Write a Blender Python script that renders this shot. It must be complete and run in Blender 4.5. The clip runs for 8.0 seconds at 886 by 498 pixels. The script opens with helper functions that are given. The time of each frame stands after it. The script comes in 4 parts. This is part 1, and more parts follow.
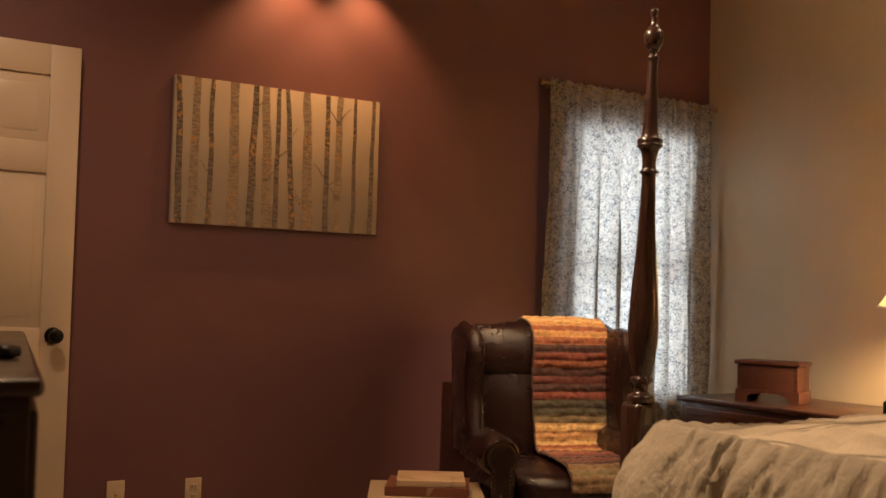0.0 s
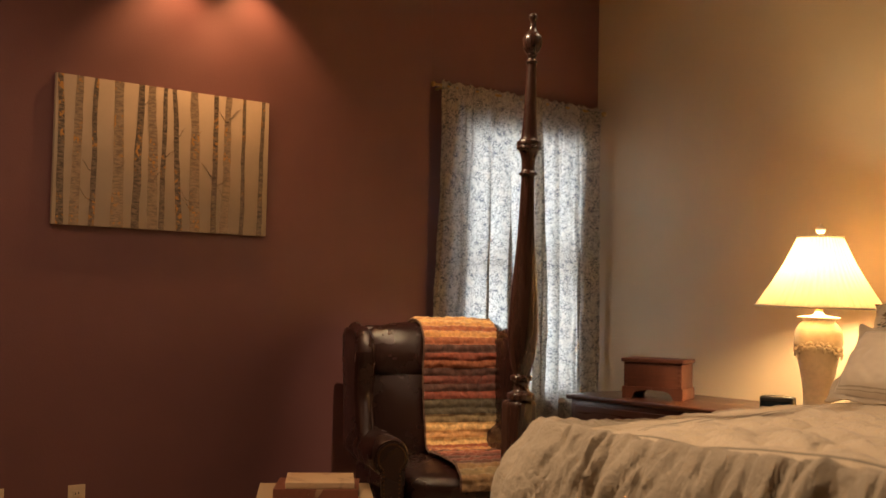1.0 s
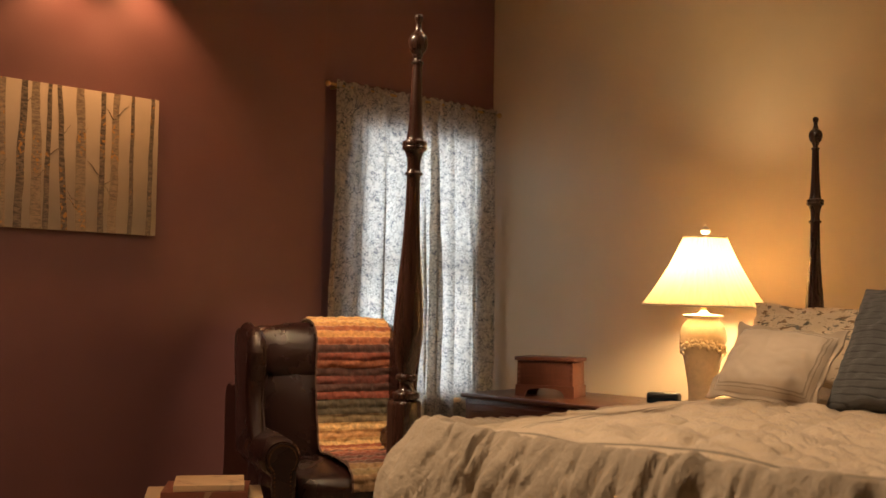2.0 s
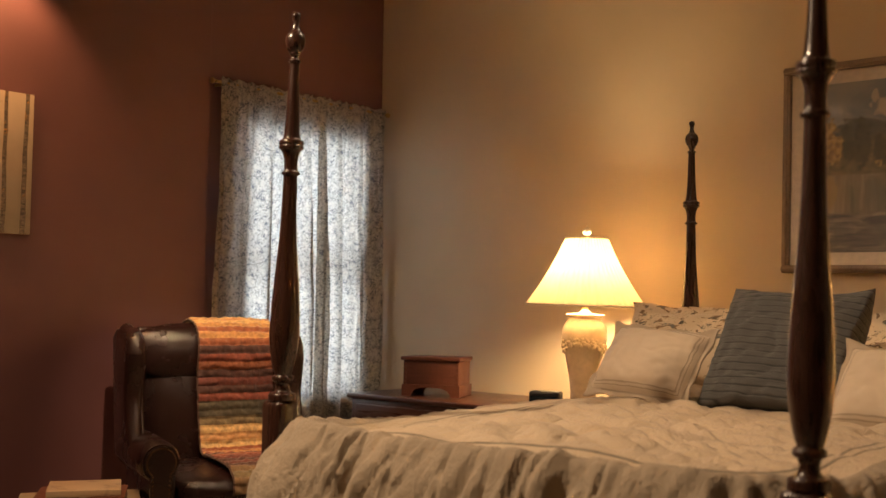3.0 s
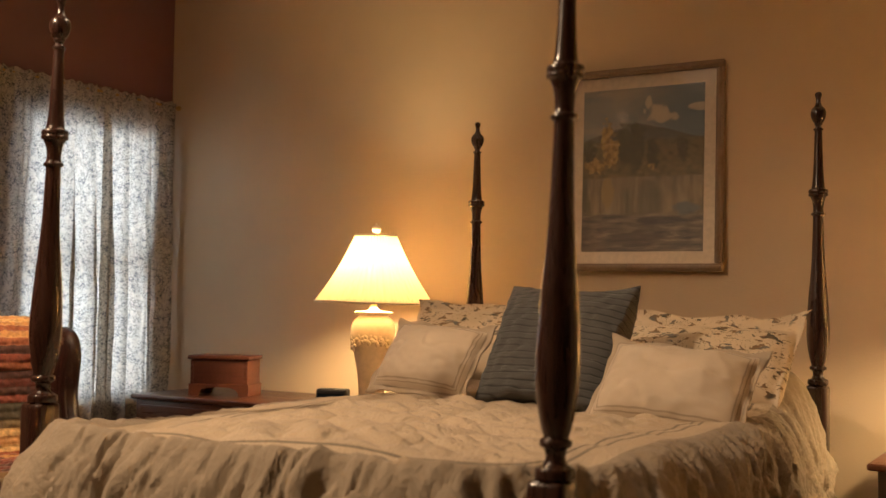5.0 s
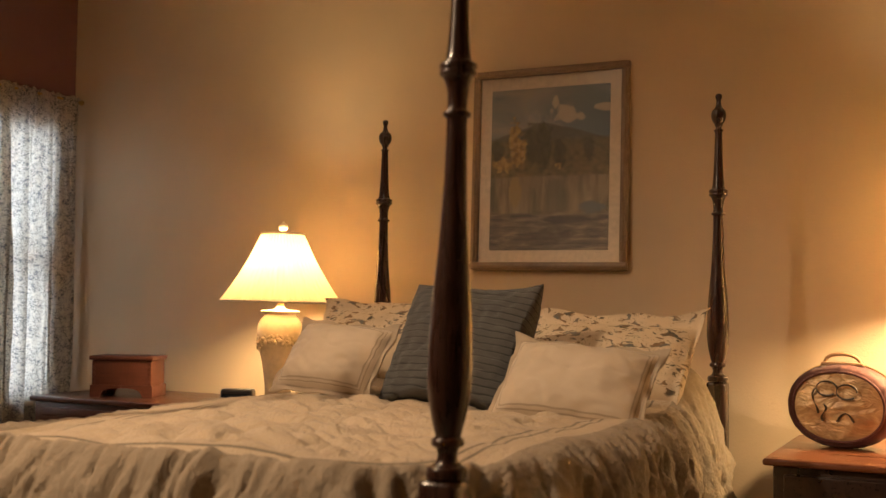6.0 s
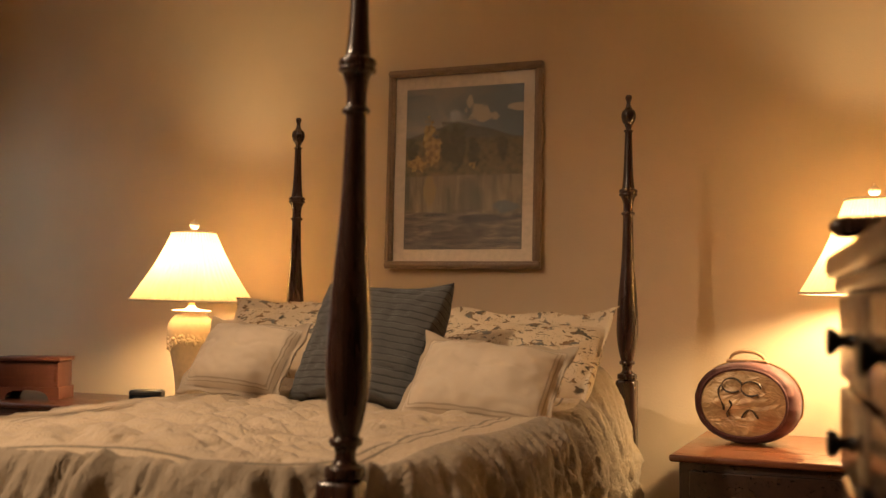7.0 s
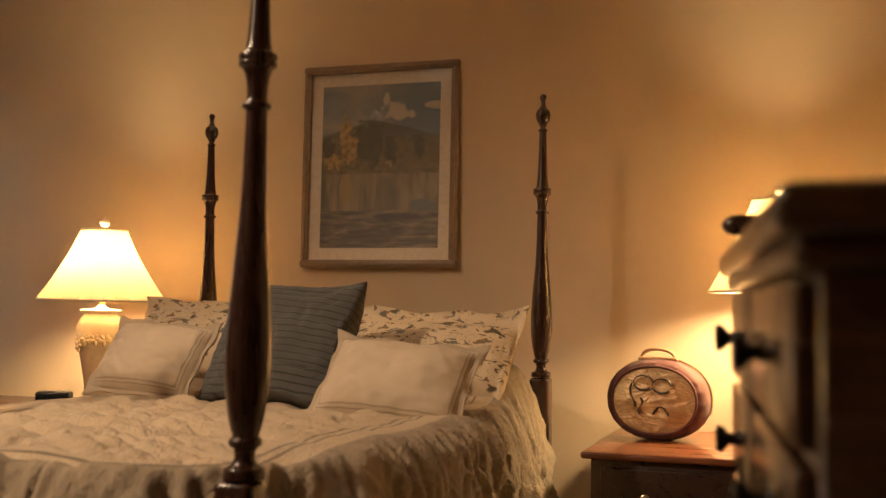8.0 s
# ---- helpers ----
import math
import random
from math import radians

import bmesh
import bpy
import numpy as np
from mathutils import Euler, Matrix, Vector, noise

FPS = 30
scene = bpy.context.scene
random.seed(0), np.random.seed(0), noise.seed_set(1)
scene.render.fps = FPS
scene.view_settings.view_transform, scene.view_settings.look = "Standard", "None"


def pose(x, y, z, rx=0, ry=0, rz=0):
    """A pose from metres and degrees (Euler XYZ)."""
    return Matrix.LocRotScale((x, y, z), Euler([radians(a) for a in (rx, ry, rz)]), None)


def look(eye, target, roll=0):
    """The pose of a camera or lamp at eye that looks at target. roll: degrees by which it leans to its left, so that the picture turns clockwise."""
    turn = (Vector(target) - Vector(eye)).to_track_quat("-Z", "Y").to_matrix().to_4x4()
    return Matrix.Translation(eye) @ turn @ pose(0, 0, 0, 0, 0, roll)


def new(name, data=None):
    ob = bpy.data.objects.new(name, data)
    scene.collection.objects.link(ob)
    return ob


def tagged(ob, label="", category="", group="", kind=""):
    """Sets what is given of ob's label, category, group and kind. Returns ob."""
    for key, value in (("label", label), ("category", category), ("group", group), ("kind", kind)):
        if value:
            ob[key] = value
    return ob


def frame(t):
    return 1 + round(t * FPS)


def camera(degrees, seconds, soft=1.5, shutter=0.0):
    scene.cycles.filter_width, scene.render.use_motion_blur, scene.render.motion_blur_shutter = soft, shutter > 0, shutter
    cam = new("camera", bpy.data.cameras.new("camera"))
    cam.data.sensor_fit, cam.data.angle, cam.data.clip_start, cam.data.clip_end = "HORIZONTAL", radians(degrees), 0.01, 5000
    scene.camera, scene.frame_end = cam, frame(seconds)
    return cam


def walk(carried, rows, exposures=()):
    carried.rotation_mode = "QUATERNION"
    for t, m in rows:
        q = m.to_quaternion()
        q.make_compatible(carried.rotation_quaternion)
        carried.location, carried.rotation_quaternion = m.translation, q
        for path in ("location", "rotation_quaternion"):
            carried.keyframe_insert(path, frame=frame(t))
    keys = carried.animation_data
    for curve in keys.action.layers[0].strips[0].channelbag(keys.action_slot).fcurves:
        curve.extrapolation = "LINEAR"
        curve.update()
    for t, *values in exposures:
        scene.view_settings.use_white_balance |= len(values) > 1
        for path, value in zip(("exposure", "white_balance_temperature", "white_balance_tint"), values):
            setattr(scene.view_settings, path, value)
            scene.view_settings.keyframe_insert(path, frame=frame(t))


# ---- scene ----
cam = camera(44.2, 8.0)
PATH = [
    (0, (-0.009, 0.223, 1.211), (-1.669, 1.336, 1.295), 1.6),
    (0.5, (0.017, 0.242, 1.211), (-1.59, 1.429, 1.298), 1.4),
    (1, (0.041, 0.26, 1.21), (-1.514, 1.515, 1.301), 1.2),
    (1.5, (0.062, 0.277, 1.209), (-1.439, 1.596, 1.302), 1.1),
    (3, (0.126, 0.336, 1.212), (-1.179, 1.849, 1.309), 0.9),
    (3.5, (0.145, 0.35, 1.211), (-1.089, 1.921, 1.309), 0.9),
    (4, (0.165, 0.368, 1.21), (-0.999, 1.992, 1.308), 0.8),
    (4.5, (0.185, 0.381, 1.209), (-0.908, 2.053, 1.308), 0.8),
    (6, (0.238, 0.436, 1.209), (-0.656, 2.222, 1.308), 0.7),
    (6.5, (0.257, 0.452, 1.207), (-0.574, 2.269, 1.307), 0.6),
    (7, (0.276, 0.467, 1.207), (-0.493, 2.311, 1.307), 0.6),
    (7.5, (0.295, 0.483, 1.205), (-0.411, 2.352, 1.306), 0.5),
    (8, (0.311, 0.496, 1.205), (-0.331, 2.387, 1.305), 0.5),
]
walk(cam, [(t, look(eye, target, roll)) for t, eye, target, roll in PATH])
cam.data.dof.use_dof = True
cam.data.dof.focus_distance = 4.0
cam.data.dof.aperture_fstop = 3.6

# ---- world, lamps ----
WALL_W, WALL_N, WALL_E, WALL_S, CEIL = -4.39, 5.012, 1.05, -1.1, 3.06
world = bpy.data.worlds.new("world")
scene.world = world
world.use_nodes = True
sky = world.node_tree.nodes.new("ShaderNodeTexSky")
sky.sky_type, sky.sun_disc, sky.sun_elevation, sky.sun_rotation = "NISHITA", False, radians(35), radians(120)
world.node_tree.links.new(sky.outputs[0], world.node_tree.nodes["Background"].inputs[0])
world.node_tree.nodes["Background"].inputs[1].default_value = 0.12


def lamp(name, kind, m, energy, color, **settings):
    data = bpy.data.lights.new(name, kind)
    data.energy, data.color = energy, color
    for key, value in settings.items():
        if key == "size":
            data.shape, data.size, data.size_y = "RECTANGLE", value[0], value[1]
        elif key == "soft":
            data.shadow_soft_size = value
        elif key == "cone":
            data.spot_size, data.spot_blend = radians(value[0]), value[1]
    ob = new(name, data)
    ob.matrix_world = m
    return ob


WARM = (1.0, 0.69, 0.35)
lamp("bulb_light", "POINT", pose(-2.658, 4.56, 1.350), 66, WARM, soft=0.07)
lamp("bulb_light", "POINT", pose(0.203, 4.62, 1.390), 80, WARM, soft=0.07)
SPOTS = [(WALL_W + 0.17, 2.30), (WALL_W + 0.17, 2.67)]
SPOT_Z = 2.76
for x, y in SPOTS:
    lamp("spot_light", "SPOT", look((x, y, SPOT_Z), (x, y + 0.001, 0)), 33, (1.0, 0.48, 0.19), soft=0.02, cone=(100, 0.7))
# unseen ceiling fill lamps, added to brighten the bed and walls
FILL_DOWNLIGHTS = [(-2.65, 1.05), (-1.75, 3.0)]
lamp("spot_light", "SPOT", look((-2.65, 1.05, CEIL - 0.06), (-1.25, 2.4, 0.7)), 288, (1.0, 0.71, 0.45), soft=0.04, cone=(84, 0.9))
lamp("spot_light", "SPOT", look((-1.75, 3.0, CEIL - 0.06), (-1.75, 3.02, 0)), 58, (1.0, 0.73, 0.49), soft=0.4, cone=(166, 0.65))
# two more added fill lamps, for the door side and the quilt
FILL_DOWNLIGHTS += [(-2.9, 2.55), (-3.25, 0.85)]
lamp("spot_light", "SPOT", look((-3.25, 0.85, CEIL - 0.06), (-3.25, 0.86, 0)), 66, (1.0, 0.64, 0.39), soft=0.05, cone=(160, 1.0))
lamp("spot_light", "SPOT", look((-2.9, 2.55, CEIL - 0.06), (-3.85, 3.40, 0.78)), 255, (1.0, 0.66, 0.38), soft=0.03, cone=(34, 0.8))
win = lamp("window_light", "AREA", look((WALL_W - 0.42, 4.36, 1.40), (0, 4.36, 1.30)), 27, (0.74, 0.86, 1.0), size=(1.1, 1.6))
win.data.spread = radians(140)

# ---- materials ----


class Nodes:
    """Short hand for building a node material."""

    def __init__(self, name, rough=0.6, metal=0.0):
        self.mat = bpy.data.materials.new(name)
        self.mat.use_nodes = True
        self.tree = self.mat.node_tree
        self.bsdf = self.tree.nodes["Principled BSDF"]
        self.out = self.tree.nodes["Material Output"]
        self.bsdf.inputs["Roughness"].default_value = rough
        self.bsdf.inputs["Metallic"].default_value = metal

    def add(self, kind, **values):
        node = self.tree.nodes.new(kind)
        for key, value in values.items():
            if key in ("operation", "blend_type", "data_type", "wave_type", "bands_direction", "attribute_name", "feature", "distance", "interpolation"):
                setattr(node, key, value)
        return node

    def link(self, a, b):
        self.tree.links.new(a, b)

    def coords(self, scale=(1, 1, 1), turn=(0, 0, 0), source="Object"):
        c, m = self.add("ShaderNodeTexCoord"), self.add("ShaderNodeMapping")
        m.inputs["Scale"].default_value = scale
        m.inputs["Rotation"].default_value = [radians(a) for a in turn]
        self.link(c.outputs[source], m.inputs["Vector"])
        return m.outputs[0]

    def noise(self, vec, scale, detail=4, rough=0.55, distort=0.0):
        n = self.add("ShaderNodeTexNoise")
        n.inputs["Scale"].default_value, n.inputs["Detail"].default_value = scale, detail
        n.inputs["Roughness"].default_value, n.inputs["Distortion"].default_value = rough, distort
        self.link(vec, n.inputs["Vector"])
        return n.outputs[0]

    def ramp(self, fac, stops, smooth=False):
        r = self.add("ShaderNodeValToRGB")
        ends = r.color_ramp.elements
        ends.remove(ends[1])
        ends[0].position, ends[0].color = stops[0][0], (*stops[0][1], 1)
        for p, c in stops[1:]:
            ends.new(p).color = (*c, 1)
        if not smooth:
            r.color_ramp.interpolation = "LINEAR"
        else:
            r.color_ramp.interpolation = "CONSTANT" if smooth == "step" else "EASE"
        self.link(fac, r.inputs[0])
        return r.outputs[0]

    def mix(self, fac, a, b, how="MIX"):
        m = self.add("ShaderNodeMix", data_type="RGBA", blend_type=how)
        for socket, value in ((m.inputs[0], fac), (m.inputs[6], a), (m.inputs[7], b)):
            if isinstance(value, (int, float)):
                socket.default_value = value
            elif isinstance(value, tuple):
                socket.default_value = (*value, 1)
            else:
                self.link(value, socket)
        return m.outputs[2]

    def math(self, how, a, b=0.0, c=0.0):
        m = self.add("ShaderNodeMath", operation=how)
        for socket, value in zip(m.inputs, (a, b, c)):
            if isinstance(value, (int, float)):
                socket.default_value = value
            else:
                self.link(value, socket)
        return m.outputs[0]

    def attr(self, name):
        a = self.add("ShaderNodeAttribute", attribute_name=name)
        return a.outputs["Fac"]

    def base(self, col):
        if isinstance(col, tuple):
            self.bsdf.inputs["Base Color"].default_value = (*col, 1)
        else:
            self.link(col, self.bsdf.inputs["Base Color"])

    def rough(self, value):
        self.link(value, self.bsdf.inputs["Roughness"])

    def bump(self, height, strength=0.3, size=0.01):
        b = self.add("ShaderNodeBump")
        b.inputs["Strength"].default_value, b.inputs["Distance"].default_value = strength, size
        self.link(height, b.inputs["Height"])
        self.link(b.outputs[0], self.bsdf.inputs["Normal"])


def shade(c, k):
    return tuple(min(1.0, v * k) for v in c)


def painted(name, c, rough=0.6, bump=0.25):
    """Rolled wall paint: fine orange peel, slight uneven coats."""
    n = Nodes(name, rough)
    v = n.coords()
    n.base(n.ramp(n.noise(v, 1.3, 3), [(0.3, shade(c, 0.93)), (0.7, shade(c, 1.06))]))
    n.bump(n.noise(v, 130, 3, 0.6), bump, 0.004)
    n.rough(n.ramp(n.noise(v, 6, 3), [(0.3, (rough - 0.06,) * 3), (0.7, (rough + 0.08,) * 3)]))
    return n.mat


def wood(name, dark, light, rough=0.25, scale=(14, 14, 1.2), coat=0.3):
    n = Nodes(name, rough)
    v = n.coords(scale)
    g = n.noise(v, 3.0, 6, 0.6, 1.2)
    f = n.noise(n.coords((90, 90, 4)), 4.0, 3)
    col = n.ramp(g, [(0.3, dark), (0.7, light)])
    n.base(n.mix(0.25, col, n.ramp(f, [(0.35, shade(dark, 0.5)), (0.65, light)])))
    n.rough(n.ramp(g, [(0.3, (rough - 0.06,) * 3), (0.7, (rough + 0.1,) * 3)]))
    n.bump(f, 0.08, 0.002)
    n.bsdf.inputs["Coat Weight"].default_value = coat
    n.bsdf.inputs["Coat Roughness"].default_value = 0.15
    return n.mat


def fabric(name, c, rough=0.85, weave=700, vary=0.1, sheen=0.15):
    n = Nodes(name, rough)
    v = n.coords()
    n.base(n.ramp(n.noise(v, 9, 4), [(0.3, shade(c, 1 - vary)), (0.7, shade(c, 1 + vary))]))
    n.bump(n.noise(v, weave, 2), 0.25, 0.002)
    n.bsdf.inputs["Sheen Weight"].default_value = sheen
    return n.mat


def plain(name, c, rough=0.4, metal=0.0):
    n = Nodes(name, rough, metal)
    v = n.coords()
    n.base(n.ramp(n.noise(v, 40, 3), [(0.3, shade(c, 0.92)), (0.7, shade(c, 1.08))]))
    n.bump(n.noise(v, 220, 2), 0.06, 0.002)
    return n.mat


RED = painted("red_wall_paint", (0.165, 0.074, 0.080), 0.5, 0.2)
TAN = painted("tan_wall_paint", (0.60, 0.475, 0.33), 0.55, 0.28)
CEILING = painted("ceiling_paint", (0.72, 0.66, 0.58), 0.8)
WHITE = painted("cream_door_paint", (0.66, 0.55, 0.42), 0.35, 0.08)
MAHOGANY = wood("dark_mahogany", (0.022, 0.0085, 0.0055), (0.042, 0.0155, 0.0095), 0.26)
CHERRY = wood("cherry_wood", (0.11, 0.032, 0.014), (0.22, 0.075, 0.032), 0.3, (1.2, 14, 14))
DARKCHERRY = wood("dark_cherry_wood", (0.055, 0.019, 0.012), (0.105, 0.036, 0.021), 0.3, (1.2, 14, 14))
REDBOX = wood("red_stained_wood", (0.088, 0.027, 0.018), (0.135, 0.047, 0.031), 0.45, (1.5, 14, 14), 0.1)
ESPRESSO = wood("espresso_wood", (0.016, 0.008, 0.006), (0.045, 0.02, 0.012), 0.3, (14, 1.2, 14))
CHESTWOOD = wood("lacquered_chest_wood", (0.030, 0.014, 0.009), (0.072, 0.032, 0.019), 0.2, (14, 1.2, 14), 0.6)
BLACK = plain("black_metal", (0.012, 0.011, 0.011), 0.3, 0.6)
BRASS = plain("brass", (0.55, 0.36, 0.14), 0.28, 1.0)
NICKEL = plain("brushed_nickel", (0.6, 0.55, 0.5), 0.3, 1.0)
PLASTIC = plain("almond_plastic", (0.62, 0.50, 0.36), 0.35)
DARKPLASTIC = plain("black_plastic", (0.012, 0.013, 0.016), 0.3)
CARPET = fabric("beige_carpet", (0.32, 0.25, 0.18), 0.95, 300, 0.15)

# ---- building helpers ----


def mesh_of(bm, name, smooth=35):
    me = bpy.data.meshes.new(name)
    bmesh.ops.recalc_face_normals(bm, faces=bm.faces[:])
    bm.to_mesh(me)
    bm.free()
    if smooth:
        for p in me.polygons:
            p.use_smooth = True
        me.set_sharp_from_angle(angle=radians(smooth))
    return me


def part(name, bm, material, parent=None, label="", smooth=35, m=None):
    me = mesh_of(bm, name, smooth)
    me.materials.append(material)
    ob = new(name, me)
    if parent:
        ob.parent = parent
    if m is not None:
        ob.matrix_basis = m
    if label:
        ob["label"] = label
    return ob


def thing(name, m, label, category, group="", kind=""):
    ob = new(name)
    ob.empty_display_size = 0.1
    ob.matrix_basis = m
    return tagged(ob, label, category, group, kind)


def box(sx, sy, sz, at=(0, 0, 0), bevel=0.004, bm=None, turn=None, segments=2):
    """A bevelled box, centred on at."""
    b = bmesh.new()
    bmesh.ops.create_cube(b, size=1)
    bmesh.ops.scale(b, vec=(sx, sy, sz), verts=b.verts[:])
    if bevel:
        bmesh.ops.bevel(b, geom=b.edges[:], offset=min(bevel, 0.45 * min(sx, sy, sz)), segments=segments, affect="EDGES", profile=0.5)
    if turn is not None:
        bmesh.ops.transform(b, matrix=turn, verts=b.verts[:])
    bmesh.ops.translate(b, vec=at, verts=b.verts[:])
    return merge(b, bm)


def merge(b, bm):
    if bm is None:
        return b
    me = bpy.data.meshes.new("tmp")
    b.to_mesh(me)
    b.free()
    bm.from_mesh(me)
    bpy.data.meshes.remove(me)
    return bm


def lathe(profile, steps=32, at=(0, 0, 0), bm=None, turn=None):
    """A turned piece from (radius, height) pairs, closed at both ends."""
    b = bmesh.new()
    rings = []
    for r, z in profile:
        rings.append([b.verts.new((r * math.cos(2 * math.pi * i / steps), r * math.sin(2 * math.pi * i / steps), z)) for i in range(steps)])
    for a, c in zip(rings, rings[1:]):
        for i in range(steps):
            b.faces.new((a[i], a[(i + 1) % steps], c[(i + 1) % steps], c[i]))
    b.faces.new(rings[0][::-1])
    b.faces.new(rings[-1])
    if turn is not None:
        bmesh.ops.transform(b, matrix=turn, verts=b.verts[:])
    bmesh.ops.translate(b, vec=at, verts=b.verts[:])
    return merge(b, bm)


def smooth_profile(points, per=6, least=0.0005):
    """Catmull-Rom through (radius, height) pairs."""
    out = []
    p = [points[0], *points, points[-1]]
    for i in range(1, len(p) - 2):
        for k in range(per):
            t = k / per
            out.append(tuple(0.5 * (2 * p[i][j] + (p[i + 1][j] - p[i - 1][j]) * t + (2 * p[i - 1][j] - 5 * p[i][j] + 4 * p[i + 1][j] - p[i + 2][j]) * t * t
                                    + (3 * p[i][j] - p[i - 1][j] - 3 * p[i + 1][j] + p[i + 2][j]) * t ** 3) for j in (0, 1)))
    out.append(points[-1])
    return [(max(r, least), z) for r, z in out]


def tube(path, radius, sides=10, bm=None, closed=False):
    """A round bar along a path; radius may be a function of 0..1."""
    b = bmesh.new()
    path = [Vector(p) for p in path]
    rings, side = [], None
    for i, p in enumerate(path):
        d = (path[min(i + 1, len(path) - 1)] - path[max(i - 1, 0)]).normalized()
        if side is None:
            side = d.cross(Vector((0, 0, 1)))
            side = side if side.length > 1e-3 else Vector((1, 0, 0))
        side = (side - d * side.dot(d)).normalized()
        nor = side.cross(d)
        r = radius(i / (len(path) - 1)) if callable(radius) else radius
        rings.append([b.verts.new(p + r * (math.cos(2 * math.pi * k / sides) * side + math.sin(2 * math.pi * k / sides) * nor)) for k in range(sides)])
    for a, c in zip(rings, rings[1:]):
        for k in range(sides):
            b.faces.new((a[k], a[(k + 1) % sides], c[(k + 1) % sides], c[k]))
    b.faces.new(rings[0][::-1])
    b.faces.new(rings[-1])
    return merge(b, bm)


def sheet(nu, nv, fn, thick=0.0, bm=None):
    """A grid of fn(u, v) points, u and v in 0..1; with a thickness it becomes a closed slab."""
    b = bmesh.new()
    g = [[b.verts.new(fn(i / nu, j / nv)) for j in range(nv + 1)] for i in range(nu + 1)]
    for i in range(nu):
        for j in range(nv):
            b.faces.new((g[i][j], g[i + 1][j], g[i + 1][j + 1], g[i][j + 1]))
    if thick:
        b.normal_update()
        bmesh.ops.solidify(b, geom=b.faces[:], thickness=thick)
    return merge(b, bm)


def extrude_outline(points, depth, bevel=0.0, bm=None, m=None):
    """A flat outline in x, z, given depth along y from 0."""
    b = bmesh.new()
    f = b.faces.new([b.verts.new((x, 0, z)) for x, z in points])
    r = bmesh.ops.extrude_face_region(b, geom=[f])
    bmesh.ops.translate(b, vec=(0, depth, 0), verts=[v for v in r["geom"] if isinstance(v, bmesh.types.BMVert)])
    if bevel:
        bmesh.ops.bevel(b, geom=b.edges[:], offset=bevel, segments=2, affect="EDGES", profile=0.5)
    if m is not None:
        bmesh.ops.transform(b, matrix=m, verts=b.verts[:])
    return merge(b, bm)


def fbm(x, y, z=0.0, octaves=3):
    s, a = 0.0, 1.0
    for k in range(octaves):
        s += a * noise.noise((x, y, z + 7.3 * k))
        x, y, a = x * 2.03, y * 2.03, a * 0.5
    return s


# ---- structure ----
def structure(name, bm, material, label, category, smooth=0):
    return tagged(part(name, bm, material, smooth=smooth), label, category, kind="structure")


JOG = 3.735
WIN = (3.93, 4.86, 0.66, 2.16)
b = box(0.16, JOG - WALL_S, CEIL, (WALL_W - 0.08, (JOG + WALL_S) / 2, CEIL / 2), 0.003)
structure("wall_west", b, RED, "dark brick-red painted wall behind armchair and birch painting", "wall")
# the part round the window stands a little further back
y0, y1, z0, z1 = WIN
X = WALL_W - 0.018
b = box(0.12, y0 - JOG, CEIL, (X - 0.06, (JOG + y0) / 2, CEIL / 2), 0)
box(0.12, WALL_N + 0.1 - y1, CEIL, (X - 0.06, (y1 + WALL_N + 0.1) / 2, CEIL / 2), 0, b)
box(0.12, y1 - y0, z0, (X - 0.06, (y0 + y1) / 2, z0 / 2), 0, b)
box(0.12, y1 - y0, CEIL - z1, (X - 0.06, (y0 + y1) / 2, (CEIL + z1) / 2), 0, b)
structure("wall_window", b, RED, "dark brick-red painted wall section with the curtained window", "wall")
b = box(WALL_E - WALL_W + 0.3, 0.12, CEIL, ((WALL_E + WALL_W) / 2, WALL_N + 0.06, CEIL / 2), 0)
structure("wall_north", b, TAN, "warm tan painted wall with light orange-peel texture behind bed", "wall")
b = box(0.12, WALL_N - WALL_S, CEIL, (WALL_E + 0.06, (WALL_N + WALL_S) / 2, CEIL / 2), 0)
structure("wall_east", b, TAN, "plain tan painted wall behind the tall chest", "wall")
b = box(WALL_E - WALL_W + 0.3, 0.12, CEIL, ((WALL_E + WALL_W) / 2, WALL_S - 0.06, CEIL / 2), 0)
structure("wall_south", b, TAN, "plain tan painted wall closing the bedroom", "wall")
b = box(WALL_E - WALL_W + 0.4, WALL_N - WALL_S + 0.3, 0.1, ((WALL_E + WALL_W) / 2, (WALL_N + WALL_S) / 2, -0.05), 0)
structure("floor", b, CARPET, "beige cut-pile bedroom carpet floor", "floor")
b = box(WALL_E - WALL_W + 0.4, WALL_N - WALL_S + 0.3, 0.1, ((WALL_E + WALL_W) / 2, (WALL_N + WALL_S) / 2, CEIL + 0.05), 0)
structure("ceiling", b, CEILING, "matte off-white painted ceiling with added fill spotlights", "ceiling")
b = box(0.014, JOG - WALL_S, 0.11, (WALL_W + 0.0075, (WALL_S + JOG) / 2, 0.056), 0.004)
box(WALL_E - WALL_W - 0.05, 0.014, 0.11, ((WALL_E + WALL_W) / 2, WALL_N - 0.0075, 0.056), 0.004, b)
structure("baseboard", b, WHITE, "cream painted baseboard along the walls", "baseboard")

# ---- window and curtains ----
GLASS = Nodes("window_glass", 0.02)
GLASS.bsdf.inputs["Transmission Weight"].default_value = 1.0
GLASS.base((0.95, 0.97, 1.0))
GLASS = GLASS.mat


